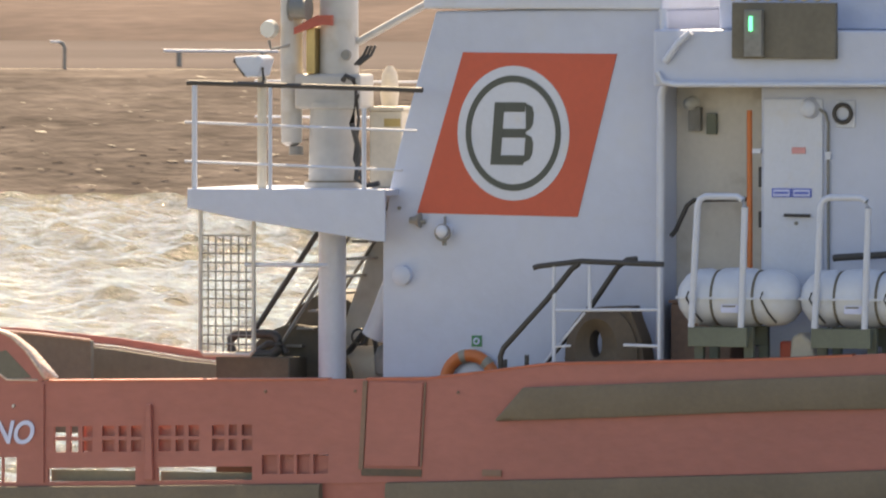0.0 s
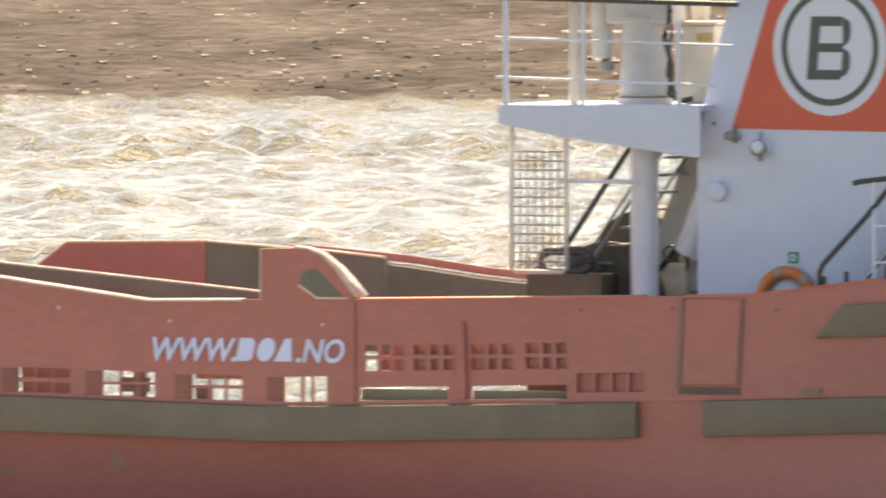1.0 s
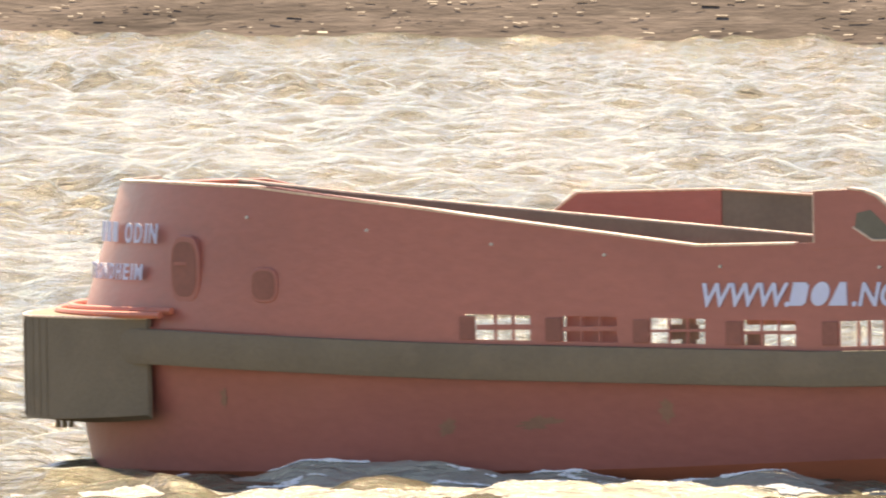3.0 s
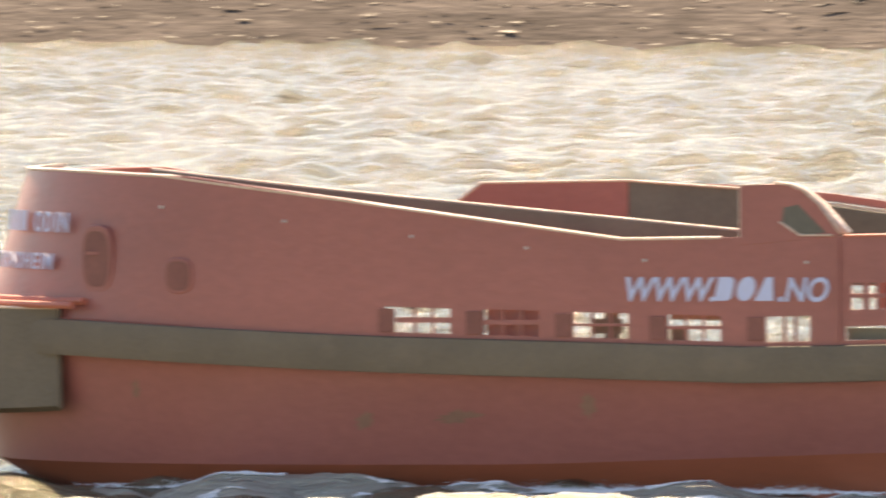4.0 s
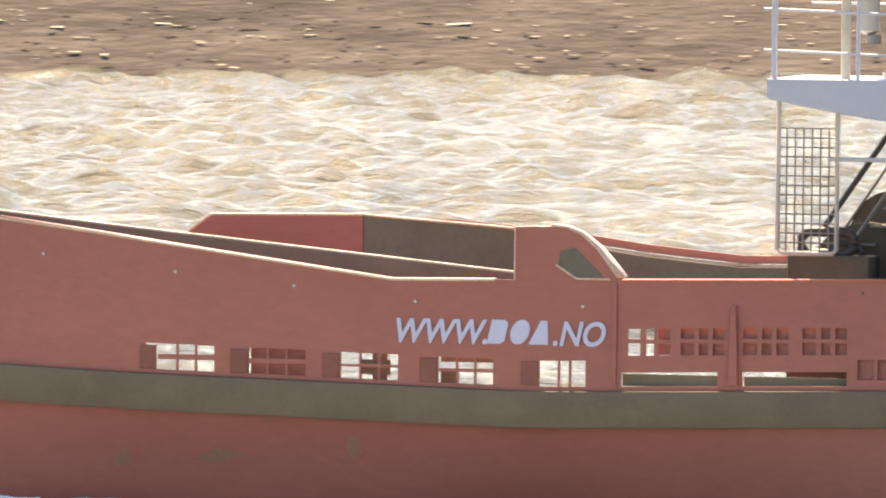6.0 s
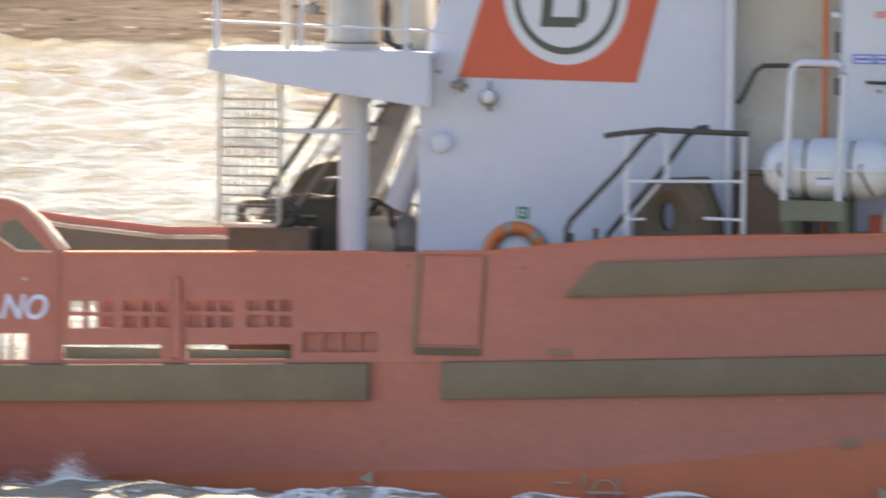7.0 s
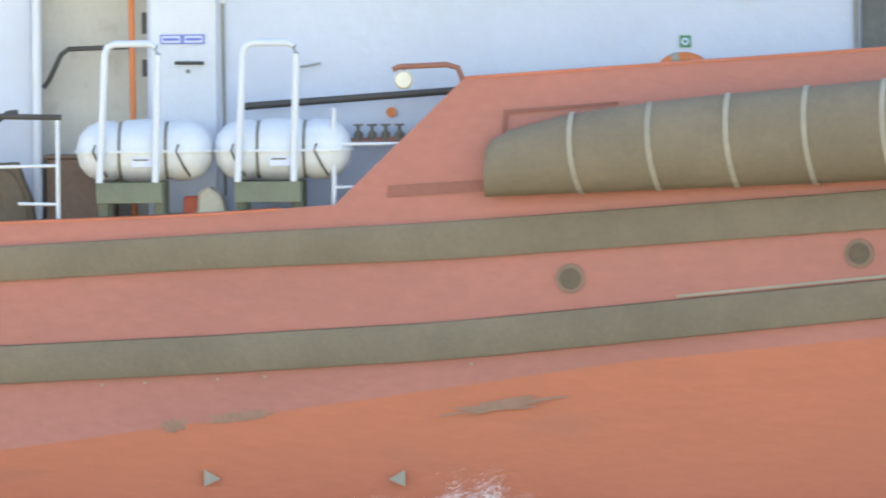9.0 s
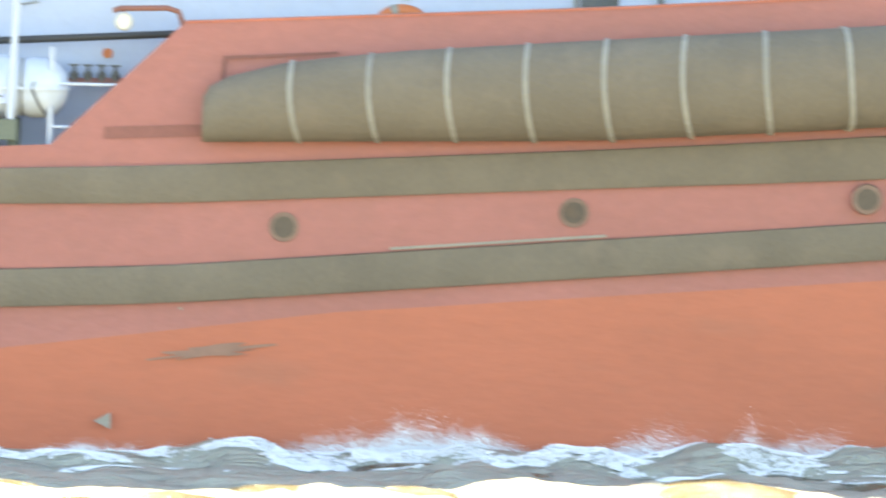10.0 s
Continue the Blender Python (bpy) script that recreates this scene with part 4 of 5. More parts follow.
    # painted funnel mark
    mk = part("panel_mark", prism(B(), [(0.60, 5.14), (1.21, 7.15), (3.26, 7.14), (2.74, 5.11)], YW - 0.010, YW - 0.004), LOGO_RED, house, "orange-red slanted panel with a white and dark ring")
    def oval(bm, c, a, b, y0, y1, hole=0.0):
        n = 48
        outer = [[bm.verts.new((c[0] + a * math.cos(2 * math.pi * k / n), y, c[1] + b * math.sin(2 * math.pi * k / n))) for k in range(n)] for y in (y0, y1)]
        if hole:
            inn = [[bm.verts.new((c[0] + a * hole * math.cos(2 * math.pi * k / n), y, c[1] + b * hole * math.sin(2 * math.pi * k / n))) for k in range(n)] for y in (y0, y1)]
            for k in range(n):
                j = (k + 1) % n
                bm.faces.new((outer[0][k], outer[0][j], inn[0][j], inn[0][k]))
                bm.faces.new((outer[1][k], inn[1][k], inn[1][j], outer[1][j]))
        else:
            bm.faces.new(outer[0])
        for k in range(n):
            j = (k + 1) % n
            bm.faces.new((outer[0][k], outer[1][k], outer[1][j], outer[0][j]))
        return bm
    c = (1.885, 6.145)
    part("disc", oval(B(), c, 0.745, 0.84, YW - 0.016, YW - 0.011), WHITE2, mk)
    part("ring", oval(B(), c, 0.635, 0.72, YW - 0.022, YW - 0.017, 0.885), LOGO_DARK, mk)
    # plain upright block with two openings in the middle of the ring
    sh = lambda x, z: (x + 0.06 * (z - 5.75) / 0.78, z)
    bars = [[(1.58, 5.75), (1.71, 5.75), (1.71, 6.53), (1.58, 6.53)], [(1.712, 5.75), (2.02, 5.75), (2.02, 5.87), (1.712, 5.87)],
            [(1.712, 6.09), (2.02, 6.09), (2.02, 6.20), (1.712, 6.20)], [(1.712, 6.41), (1.99, 6.41), (1.99, 6.53), (1.712, 6.53)],
            [(2.022, 5.78), (2.10, 5.82), (2.13, 5.90), (2.13, 6.03), (2.10, 6.10), (2.022, 6.14)], [(2.022, 6.16), (2.08, 6.20), (2.11, 6.27), (2.11, 6.40), (2.08, 6.48), (1.992, 6.52)]]
    for poly in bars:
        part("mark_bar", prism(B(), [sh(*p) for p in poly], YW - 0.022, YW - 0.0165), LOGO_DARK, mk)
    # wall fittings
    lp = part("bulkhead_lamp", lathe(B(), [(-0.22, 0.03), (-0.19, 0.075), (-0.05, 0.085), (0, 0.095)], (0.99, YW, 4.92), "Y", 16), WHITE2, house, "caged white bulkhead lamp", smooth=True)
    part("lamp_cage", ring(B(), (0.99, YW - 0.14, 4.90), 0.095, 0.016, "Y", 20, 6), GREY, lp)
    part("lamp_stem", tube(B(), [(0.99, YW - 0.05, 4.98), (0.98, YW - 0.03, 5.10)], 0.015), GREY, lp)
    part("lamp_base", tube(B(), [(1.0, YW - 0.1, 4.83), (1.0, YW - 0.1, 4.74)], 0.03), GREY, lp)
    sn = part("horn", lathe(B(), [(0, 0.04), (0.06, 0.05), (0.14, 0.10)], (0.53, YW - 0.08, 5.05), "X", 14), GREY, house, "small grey horn on the wall", smooth=True)
    part("horn_stem", tube(B(), [(0.6, YW - 0.08, 5.05), (0.72, YW - 0.02, 5.03)], 0.03), GREY, sn)
    part("vent_cap", lathe(B(), [(-0.12, 0.09), (-0.10, 0.12), (0, 0.12)], (0.42, YW, 4.36), "Y", 18), WHITE, house, "white round vent cap", smooth=True)
    part("bolt", lathe(B(), [(-0.03, 0.02), (0, 0.025)], (0.36, YW, 5.2), "Y", 10), GREY, house)
    for x, z in ((1.40, 3.55), (11.46, 5.35)):
        s = part("safety_sign", box(B(), x - 0.065, x + 0.065, YW - 0.02, YW - 0.004, z - 0.07, z + 0.07), SIGN_GREEN, house, "small green safety sign with a white ring")
        part("sign_ring", lathe(B(), [(-0.006, 0.045), (0, 0.045)], (x, YW - 0.021, z), "Y", 16), LETTER, s)
        part("sign_dot", lathe(B(), [(-0.004, 0.022), (0, 0.022)], (x, YW - 0.029, z), "Y", 12), SIGN_GREEN, s)
    # after bridge wing platform on a column
    wing = part("wing_platform", prism(B(), [(-2.32, 5.43), (-2.32, 5.19), (-1.6, 5.05), (0.22, 4.79), (0.34, 4.79), (0.34, 5.44)], YW - 0.45, YW - 0.40), WHITE, tug, "white bracketed platform behind the deckhouse", bevel=0.01)
    part("floor_plate", box(B(), -2.31, 0.35, YW - 0.398, -1.9, 5.36, 5.43), WHITE, wing)
    part("bracket", prism(B(), [(-2.32, 5.355), (-2.32, 5.19), (0.22, 4.79), (0.22, 5.355)], -2.0, -1.95), WHITE, wing)
    part("column", lathe(B(), [(1.15, 0.175), (4.88, 0.175), (5.30, 0.175)], (-0.74, -3.1, 0), "Z", 24), WHITE2, tug, "round white steel column under the platform", smooth=True)
    y = YW - 0.40
    rl = part("platform_rail", tube(B(), [(-2.34, y, 6.75), (-2.28, y, 6.755), (0.82, y, 6.68)], 0.035), BLACK, wing, "black topped white guard rail", smooth=True)
    for z, x1 in ((6.26, 0.75), (5.77, 0.55)):
        part("rail", tube(B(), [(-2.37, y, z), (x1, y, z - 0.09)], 0.017), WHITE2, rl)
    for x, r, z1 in ((-2.24, 0.035, 6.72), (-1.22, 0.025, 6.7), (0.04, 0.03, 6.45)):
        part("post", tube(B(), [(x, y, 5.43), (x, y, z1)], r), WHITE2, rl)
    # far side rail of the platform
    for z in (6.3, 6.75):
        part("rail", tube(B(), [(-2.25, -1.95, z), (0.7, -1.95, z)], 0.016), WHITE2, rl)
    # hanging mesh gate
    gate = part("mesh_gate", tube(B(), [(-2.20, -3.9, 5.2), (-2.20, -3.9, 3.40), (-2.15, -3.9, 3.35), (-1.53, -3.9, 3.35), (-1.48, -3.9, 3.40), (-1.48, -3.9, 5.06)], 0.030), RECESS, wing, "grey wire mesh gate under the platform", smooth=True)
    for k in range(1, 7):
        part("wire", tube(B(), [(-2.20 + 0.103 * k, -3.9, 3.36), (-2.20 + 0.103 * k, -3.9, 4.84)], 0.010, 6), GREY, gate)
    for k in range(13):
        part("wire", tube(B(), [(-2.20, -3.9, 3.48 + 0.1135 * k), (-1.48, -3.9, 3.48 + 0.1135 * k)], 0.010, 6), GREY, gate)
    part("stay", tube(B(), [(-1.6, -3.9, 4.48), (-0.6, -3.6, 4.47)], 0.028), WHITE2, wing)


build_house()

# ---- things on deck ----
def searchlight():
    t = thing("searchlight", (-1.45, -3.7, 5.43), "white rectangular searchlight on a cream post", "searchlight")
    part("post", tube(B(), [(-1.45, -3.7, 5.43), (-1.45, -3.7, 6.82)], 0.06), CREAM, t, smooth=True)
    part("housing", prism(B(), [(-1.75, 7.08), (-1.72, 6.98), (-1.58, 6.82), (-1.42, 6.84), (-1.36, 7.06), (-1.42, 7.10)], -3.9, -3.5), WHITE2, t, bevel=0.02)
    part("lens", prism(B(), [(-1.762, 7.06), (-1.735, 6.985), (-1.6, 6.83), (-1.63, 6.83), (-1.78, 7.02)], -3.86, -3.54), BLACK, t)
    part("bracket", tube(B(), [(-1.36, -3.92, 6.95), (-1.34, -3.92, 6.8), (-1.45, -3.72, 6.72)], 0.02), BLACK, t)


def crane():
    t = thing("deck_crane", (-0.5, -2.9, 5.43), "white pedestal deck crane with cables and folded boom", "crane")
    y = -2.9
    part("pedestal", lathe(B(), [(5.43, 0.36), (5.50, 0.36), (5.5, 0.31), (6.42, 0.29), (6.44, 0.33), (6.50, 0.33)], (-0.53, y, 0), "Z", 28), SHADED_WHITE, t, smooth=True)
    part("base_ring", lathe(B(), [(5.43, 0.34), (5.52, 0.34)], (-0.53, y - 0.01, 0), "Z", 24), RUBBER, t)
    part("slew_column", lathe(B(), [(6.5, 0.26), (7.0, 0.25), (8.1, 0.24)], (-0.45, y, 0), "Z", 24), SHADED_WHITE, t, smooth=True)
    part("jib_housing", box(B(), -0.95, -0.05, y - 0.28, y + 0.2, 6.42, 6.86), SHADED_WHITE, t, bevel=0.04)
    part("cylinder", lathe(B(), [(5.95, 0.06), (6.0, 0.13), (7.0, 0.14), (8.2, 0.14)], (-1.05, y - 0.1, 0), "Z", 20), SHADED_WHITE, t, smooth=True)
    part("cylinder_foot", lathe(B(), [(5.84, 0.09), (5.95, 0.09)], (-0.98, y - 0.12, 0), "Z", 14), GREY, t)
    part("drum", lathe(B(), [(-0.12, 0.16), (-0.1, 0.13), (0.1, 0.13), (0.12, 0.16)], (-0.86, y - 0.3, 7.68), "X", 20), GREY, t, "grey winch drum", smooth=True)
    part("lever", prism(B(), [(-0.92, 7.36), (-0.55, 7.48), (-0.4, 7.47), (-0.4, 7.60), (-0.60, 7.60), (-0.92, 7.44)], y - 0.36, y - 0.32), paint("faded_red", (0.42, 0.09, 0.06), 0.5), t, "faded red lever")
    part("boom_foot", box(B(), -0.78, -0.66, y - 0.3, y + 0.1, 6.86, 7.45), BRASS, t, bevel=0.02)
    part("boom_stay", tube(B(), [(-0.2, y, 7.26), (0.95, y, 7.86)], 0.05), SHADED_WHITE, t)
    part("side_lamp", lathe(B(), [(-0.05, 0.10), (0.05, 0.12), (0.1, 0.05)], (-1.28, y - 0.3, 7.42), "Y", 16), GLASSY, t, "round lamp on a bracket", smooth=True)
    part("lamp_arm", tube(B(), [(-1.28, y - 0.3, 7.28), (-1.25, y - 0.3, 7.17), (-1.0, y - 0.3, 7.22)], 0.02), GREY, t)
    part("cable", tube(B(), [(-0.25, y - 0.38, 6.78), (-0.2, y - 0.4, 6.84), (-0.1, y - 0.4, 6.8), (-0.05, y - 0.4, 6.6), (-0.12, y - 0.4, 6.25), (-0.02, y - 0.4, 5.9), (-0.06, y - 0.4, 5.55), (0.1, y - 0.4, 5.47), (0.25, y - 0.4, 5.50)], 0.035), BLACK, t, "black hanging hose", smooth=True)
    part("cable", tube(B(), [(-0.1, y - 0.35, 6.75), (-0.04, y - 0.36, 6.3), (-0.1, y - 0.36, 5.8), (0.05, y - 0.36, 5.46)], 0.022), BLACK, t, smooth=True)
    for k in range(3):
        part("hook_finger", tube(B(), [(-0.12 + 0.03 * k, y - 0.3, 6.98), (0.0 + 0.05 * k, y - 0.3, 7.10), (0.06 + 0.05 * k, y - 0.3, 7.22)], 0.018), BLACK, t)
    part("valve", lathe(B(), [(0, 0.06), (0.05, 0.07), (0.08, 0.03)], (-0.25, y - 0.3, 7.1), "Y", 12), GREY, t)
    t.location.x -= 0.28


def locker():
    t = thing("locker", (0.1, -2.5, 5.43), "cream deck locker with a rusty top", "locker")
    part("body", box(B(), -0.02, 0.42, -2.8, -2.3, 5.43, 6.40), CREAM, t, bevel=0.02)
    part("lid", box(B(), -0.06, 0.46, -2.85, -2.25, 6.402, 6.45), CREAM, t, bevel=0.01)
    part("rust_patch", box(B(), 0.18, 0.4, -2.806, -2.801, 6.2, 6.3), BRASS, t)
    f = part("rack", tube(B(), [(0.3, -2.0, 6.45), (0.5, -2.0, 7.1), (0.6, -2.0, 6.5)], 0.025), GREY, t)
    part("lifejacket", lathe(B(), [(6.45, 0.10), (6.6, 0.12), (6.85, 0.10), (6.95, 0.04)], (0.02, -2.2, 0), "Z", 12), CREAM, t, smooth=True)
    t.location.x -= 0.34


def liferaft(m_x):
    x = m_x
    c = (x + 0.78, -4.45, 4.16)
    t = thing("liferaft", (x + 0.745, -4.45, 3.80), "white ribbed liferaft canister strapped on its cradle", "liferaft", "liferafts beside the deckhouse")
    prof = [(-0.76, 0.06), (-0.73, 0.18), (-0.64, 0.29), (-0.52, 0.345), (-0.36, 0.355), (-0.30, 0.325), (-0.26, 0.325), (-0.20, 0.36), (0.0, 0.37), (0.18, 0.36), (0.24, 0.325), (0.28, 0.325), (0.34, 0.355), (0.52, 0.345), (0.64, 0.29), (0.73, 0.18), (0.76, 0.06)]
    prof = [(1.05 * p, r) for p, r in prof]
    part("canister", lathe(B(), prof, c, "X", 32), FIBRE, t, smooth=True)
    bm = B()
    pr = [(s * 1.03, r + 0.035) for s, r in prof]
    n = len(pr)
    loop = [(c[0] + s, c[1] - r) for s, r in pr] + [(c[0] + s, c[1] + r) for s, r in pr[::-1]]
    a = [bm.verts.new((px, py, c[2] + 0.012)) for px, py in loop]
    b = [bm.verts.new((px, py, c[2] - 0.018)) for px, py in loop]
    bm.faces.new(a)
    bm.faces.new(b[::-1])
    for i in range(len(loop)):
        j = (i + 1) % len(loop)
        bm.faces.new((a[i], b[i], b[j], a[j]))
    part("seam_flange", bm, FIBRE, t, "moulded seam round the canister")
    for s in (-0.28, 0.26):
        part("lashing", ring(B(), (c[0] + s, c[1], c[2]), 0.325, 0.018, "X", 32, 6), DARK, t, "dark webbing lashing")
    for s in (-0.55, 0.42):
        part("rope", tube(B(), [(c[0] + s, c[1] - 0.38, c[2] + 0.08), (c[0] + s - 0.03, c[1] - 0.385, c[2]), (c[0] + s + 0.05, c[1] - 0.32, c[2] - 0.18), (c[0] + s + 0.12, c[1] - 0.22, c[2] - 0.3)], 0.012, 6), BLACK, t)
    part("label_plate", box(B(), c[0] - 0.13, c[0] + 0.12, c[1] - 0.375, c[1] - 0.35, c[2] - 0.18, c[2] - 0.08), LETTER, t)
    part("label_bar", box(B(), c[0] - 0.11, c[0] + 0.06, c[1] - 0.379, c[1] - 0.376, c[2] - 0.11, c[2] - 0.09), DARK, t)
    cr = thing("raft_cradle", (x + 0.745, -4.45, 3.3), "green-grey steel liferaft cradle with a white hoop", "cradle", "liferaft cradles")
    for s in (0.30, 0.95):
        for yy in (-4.62, -4.08):
            part("leg", box(B(), x + s - 0.06, x + s + 0.06, yy - 0.04, yy + 0.04, 1.15, 3.80), GREEN, cr, bevel=0.008)
    for yy in (-4.86, -4.10):
        part("beam", box(B(), x + 0.24, x + 1.01, yy - 0.03, yy + 0.06, 3.56, 3.80), GREEN, cr, bevel=0.008)
    hp = [(x + 0.28, -4.87, 3.80), (x + 0.36, -4.87, 5.28), (x + 0.39, -4.87, 5.37), (x + 0.47, -4.87, 5.41), (x + 0.88, -4.87, 5.41), (x + 0.95, -4.87, 5.37), (x + 0.98, -4.87, 5.28), (x + 0.93, -4.87, 3.80)]
    part("hoop", tube(B(), hp, 0.042, 12), WHITE2, cr, "white tubular guard hoop", smooth=True)


def lifebuoy(x, z):
    t = thing("lifebuoy", (x, YW - 0.07, z - 0.37), "orange lifebuoy with pale bands hanging on the deckhouse", "lifebuoy", "lifebuoys")
    part("buoy_ring", ring(B(), (x, YW - 0.07, z), 0.32, 0.08, "Y", 36, 12), ORANGE, t, smooth=True)
    for a in (45, 105, 225, 315):
        part("tape_band", ring(B(), (x, YW - 0.07, z), 0.32, 0.084, "Y", 4, 12, a - 7, a + 7), STRAP, t, "pale reflective tape", smooth=True)
    part("back_plate", lathe(B(), [(-0.01, 0.2), (0.01, 0.2)], (x, YW - 0.03, z), "Y", 24), WHITE2, t)


def stair_rail():
    t = thing("stair_railing", (3.28, -4.62, 3.2), "white stair railing with black handrails", "railing")
    y, k = -4.62, 0.18
    part("handrail", tube(B(), [(2.54, y, 4.50), (2.60, y, 4.52), (3.18, y, 4.59), (3.26, y, 4.585), (4.25, y, 4.56)], 0.035), BLACK, t, smooth=True)
    part("handrail", tube(B(), [(3.14, y, 4.56), (3.04, y, 4.49), (2.71, y, 4.10), (2.14, y, 3.50), (2.10, y, 3.40), (2.10, y, 3.0)], 0.035), BLACK, t, smooth=True)
    part("handrail", tube(B(), [(3.68, y + 0.6, 4.61), (3.56, y + 0.6, 4.60), (3.42, y + 0.6, 4.50), (3.10, y + 0.6, 4.05), (2.50, y + 0.6, 3.33), (2.46, y + 0.6, 3.2)], 0.035), BLACK, t, smooth=True)
    for x, z0 in ((2.81, 3.4), (3.28, 4.3), (4.2, 3.3)):
        part("post", tube(B(), [(x, y, z0 - 0.3), (x, y, 4.53)], 0.026), WHITE2, t)
    for z in (3.98,):
        part("rail", tube(B(), [(k + 2.62, y, z), (k + 4.0, y, z + 0.02)], 0.02), WHITE2, t)
    part("rail", tube(B(), [(k + 3.55, y, 3.56), (k + 4.0, y, 3.55)], 0.02), WHITE2, t)
    part("rail", tube(B(), [(k + 2.62, y, 3.53), (k + 2.85, y, 3.54)], 0.016), WHITE2, t)
    part("stringer", tube(B(), [(k + 2.1, y + 0.1, 2.9), (k + 3.0, y + 0.1, 3.95)], 0.018), WHITE2, t)
    part("peg", tube(B(), [(k + 1.98, y, 3.0), (k + 1.98, y, 3.36)], 0.03), BLACK, t)
    part("peg", tube(B(), [(k + 2.27, y, 3.0), (k + 2.27, y, 3.42)], 0.03), BLACK, t)


def chock():
    t = thing("mooring_chock", (3.35, -4.1, 3.2), "rusty dark mooring chock with an oval opening", "chock")
    bm = B()
    n = 32
    outer, inner = [], []
    for k in range(n):
        a = 2 * math.pi * k / n
        ox = 0.48 * abs(math.cos(a)) ** 0.95 * math.copysign(1, math.cos(a))
        oz = 0.64 * abs(math.sin(a)) ** 0.95 * math.copysign(1, math.sin(a))
        ix, iz = 0.085 * math.cos(a) - 0.08, 0.17 * math.sin(a)
        outer.append((3.32 + ox, 3.38 + oz))
        inner.append((3.32 + ix, 3.56 + iz))
    rows = [[bm.verts.new((x, y, z)) for x, z in pts] for pts, y in ((outer, -4.0), (outer, -4.32), ([((a[0] + b[0]) / 2, (a[1] + b[1]) / 2) for a, b in zip(outer, inner)], -4.40), (inner, -4.30), (inner, -4.0))]
    for a, b in zip(rows, rows[1:] + rows[:1]):
        for k in range(n):
            bm.faces.new((a[k], a[(k + 1) % n], b[(k + 1) % n], b[k]))
    part("casting", bm, RUST_DARK, t, smooth=True)
    part("top_box", prism(B(), [(3.40, 3.3), (3.40, 4.02), (3.68, 4.03), (3.74, 3.85), (3.84, 3.6), (3.88, 3.3)], -4.28, -3.9), RUST_DARK, t, bevel=0.02)
    part("foot", box(B(), 2.9, 4.3, -4.3, -3.8, 1.15, 3.0), DECK, t)


def after_winch():
    t = thing("towing_winch", (-0.4, -0.5, 1.5), "grey towing winch with drums behind the column", "winch")
    part("drum", lathe(B(), [(-2.0, 0.75), (-1.9, 0.75), (-1.88, 0.5), (1.4, 0.5), (1.42, 0.75), (1.5, 0.75)], (-0.9, -0.8, 2.95), "Y", 28), OLIVE, t, smooth=True)
    part("drum", lathe(B(), [(-1.2, 0.55), (-1.1, 0.55), (-1.08, 0.35), (1.4, 0.35), (1.42, 0.6)], (-0.15, 0.6, 2.8), "Y", 24), GREY, t, smooth=True)
    part("frame", prism(B(), [(-1.7, 1.15), (-1.5, 2.6), (0.1, 2.7), (0.12, 1.15)], -2.0, -1.9), GREY, t, bevel=0.02)
    part("frame", prism(B(), [(-1.7, 1.15), (-1.5, 2.5), (0.1, 2.6), (0.12, 1.15)], 1.9, 2.0), GREY, t, bevel=0.02)
    part("motor", lathe(B(), [(-0.4, 0.1), (-0.38, 0.28), (0.35, 0.28), (0.4, 0.2)], (-0.1, -2.3, 3.15), "X", 18), CREAM, t, smooth=True)
    part("pipework", tube(B(), [(-0.35, -2.5, 3.3), (-0.1, -2.5, 3.6), (0.05, -2.5, 3.55), (0.1, -2.5, 3.2)], 0.04), BLACK, t, smooth=True)
    part("brake_handle", ring(B(), (-0.12, -2.6, 3.55), 0.10, 0.016, "Y", 20, 6), BLACK, t)
    part("lever", tube(B(), [(-0.4, -2.4, 3.3), (0.1, -2.4, 3.35)], 0.05), GREY, t)
    t.location.x -= 0.45
    fl = thing("fairlead", (-1.6, -3.0, 3.0), "black steel fairlead loop on the bulwark", "fairlead")
    bend = [(-1.95 + 0.13 * math.cos(q), -3.2, 3.46 + 0.13 * math.sin(q)) for q in (math.pi * (1.5 - k / 8) for k in range(9))]
    bend += [(-1.55 + 0.13 * math.cos(q), -3.2, 3.46 + 0.13 * math.sin(q)) for q in (math.pi * (0.5 - k / 8) for k in range(9))]
    part("loop", tube(B(), bend + bend[:1], 0.06), BLACK, fl, smooth=True)
    part("bar", tube(B(), [(-1.75, -3.1, 3.36), (-1.6, -3.1, 3.46), (-1.45, -3.1, 3.46), (-1.36, -3.1, 3.34)], 0.05), BLACK, fl, smooth=True)
    part("base", box(B(), -2.2, -1.2, -3.4, -2.8, 1.15, 3.31), OLIVE, fl, bevel=0.02)
    cap = thing("cable_drum", (-1.05, -2.0, 3.0), "dark rounded cable drum cover beside the winch", "drum")
    part("cover", lathe(B(), [(-0.4, 0.1), (-0.38, 0.55), (0.35, 0.6), (0.5, 0.3)], (-1.16, -1.8, 3.52), "Y", 22), OLIVE, cap, smooth=True)
    part("stand", box(B(), -1.6, -0.7, -2.1, -1.6, 1.15, 3.3), OLIVE, cap)


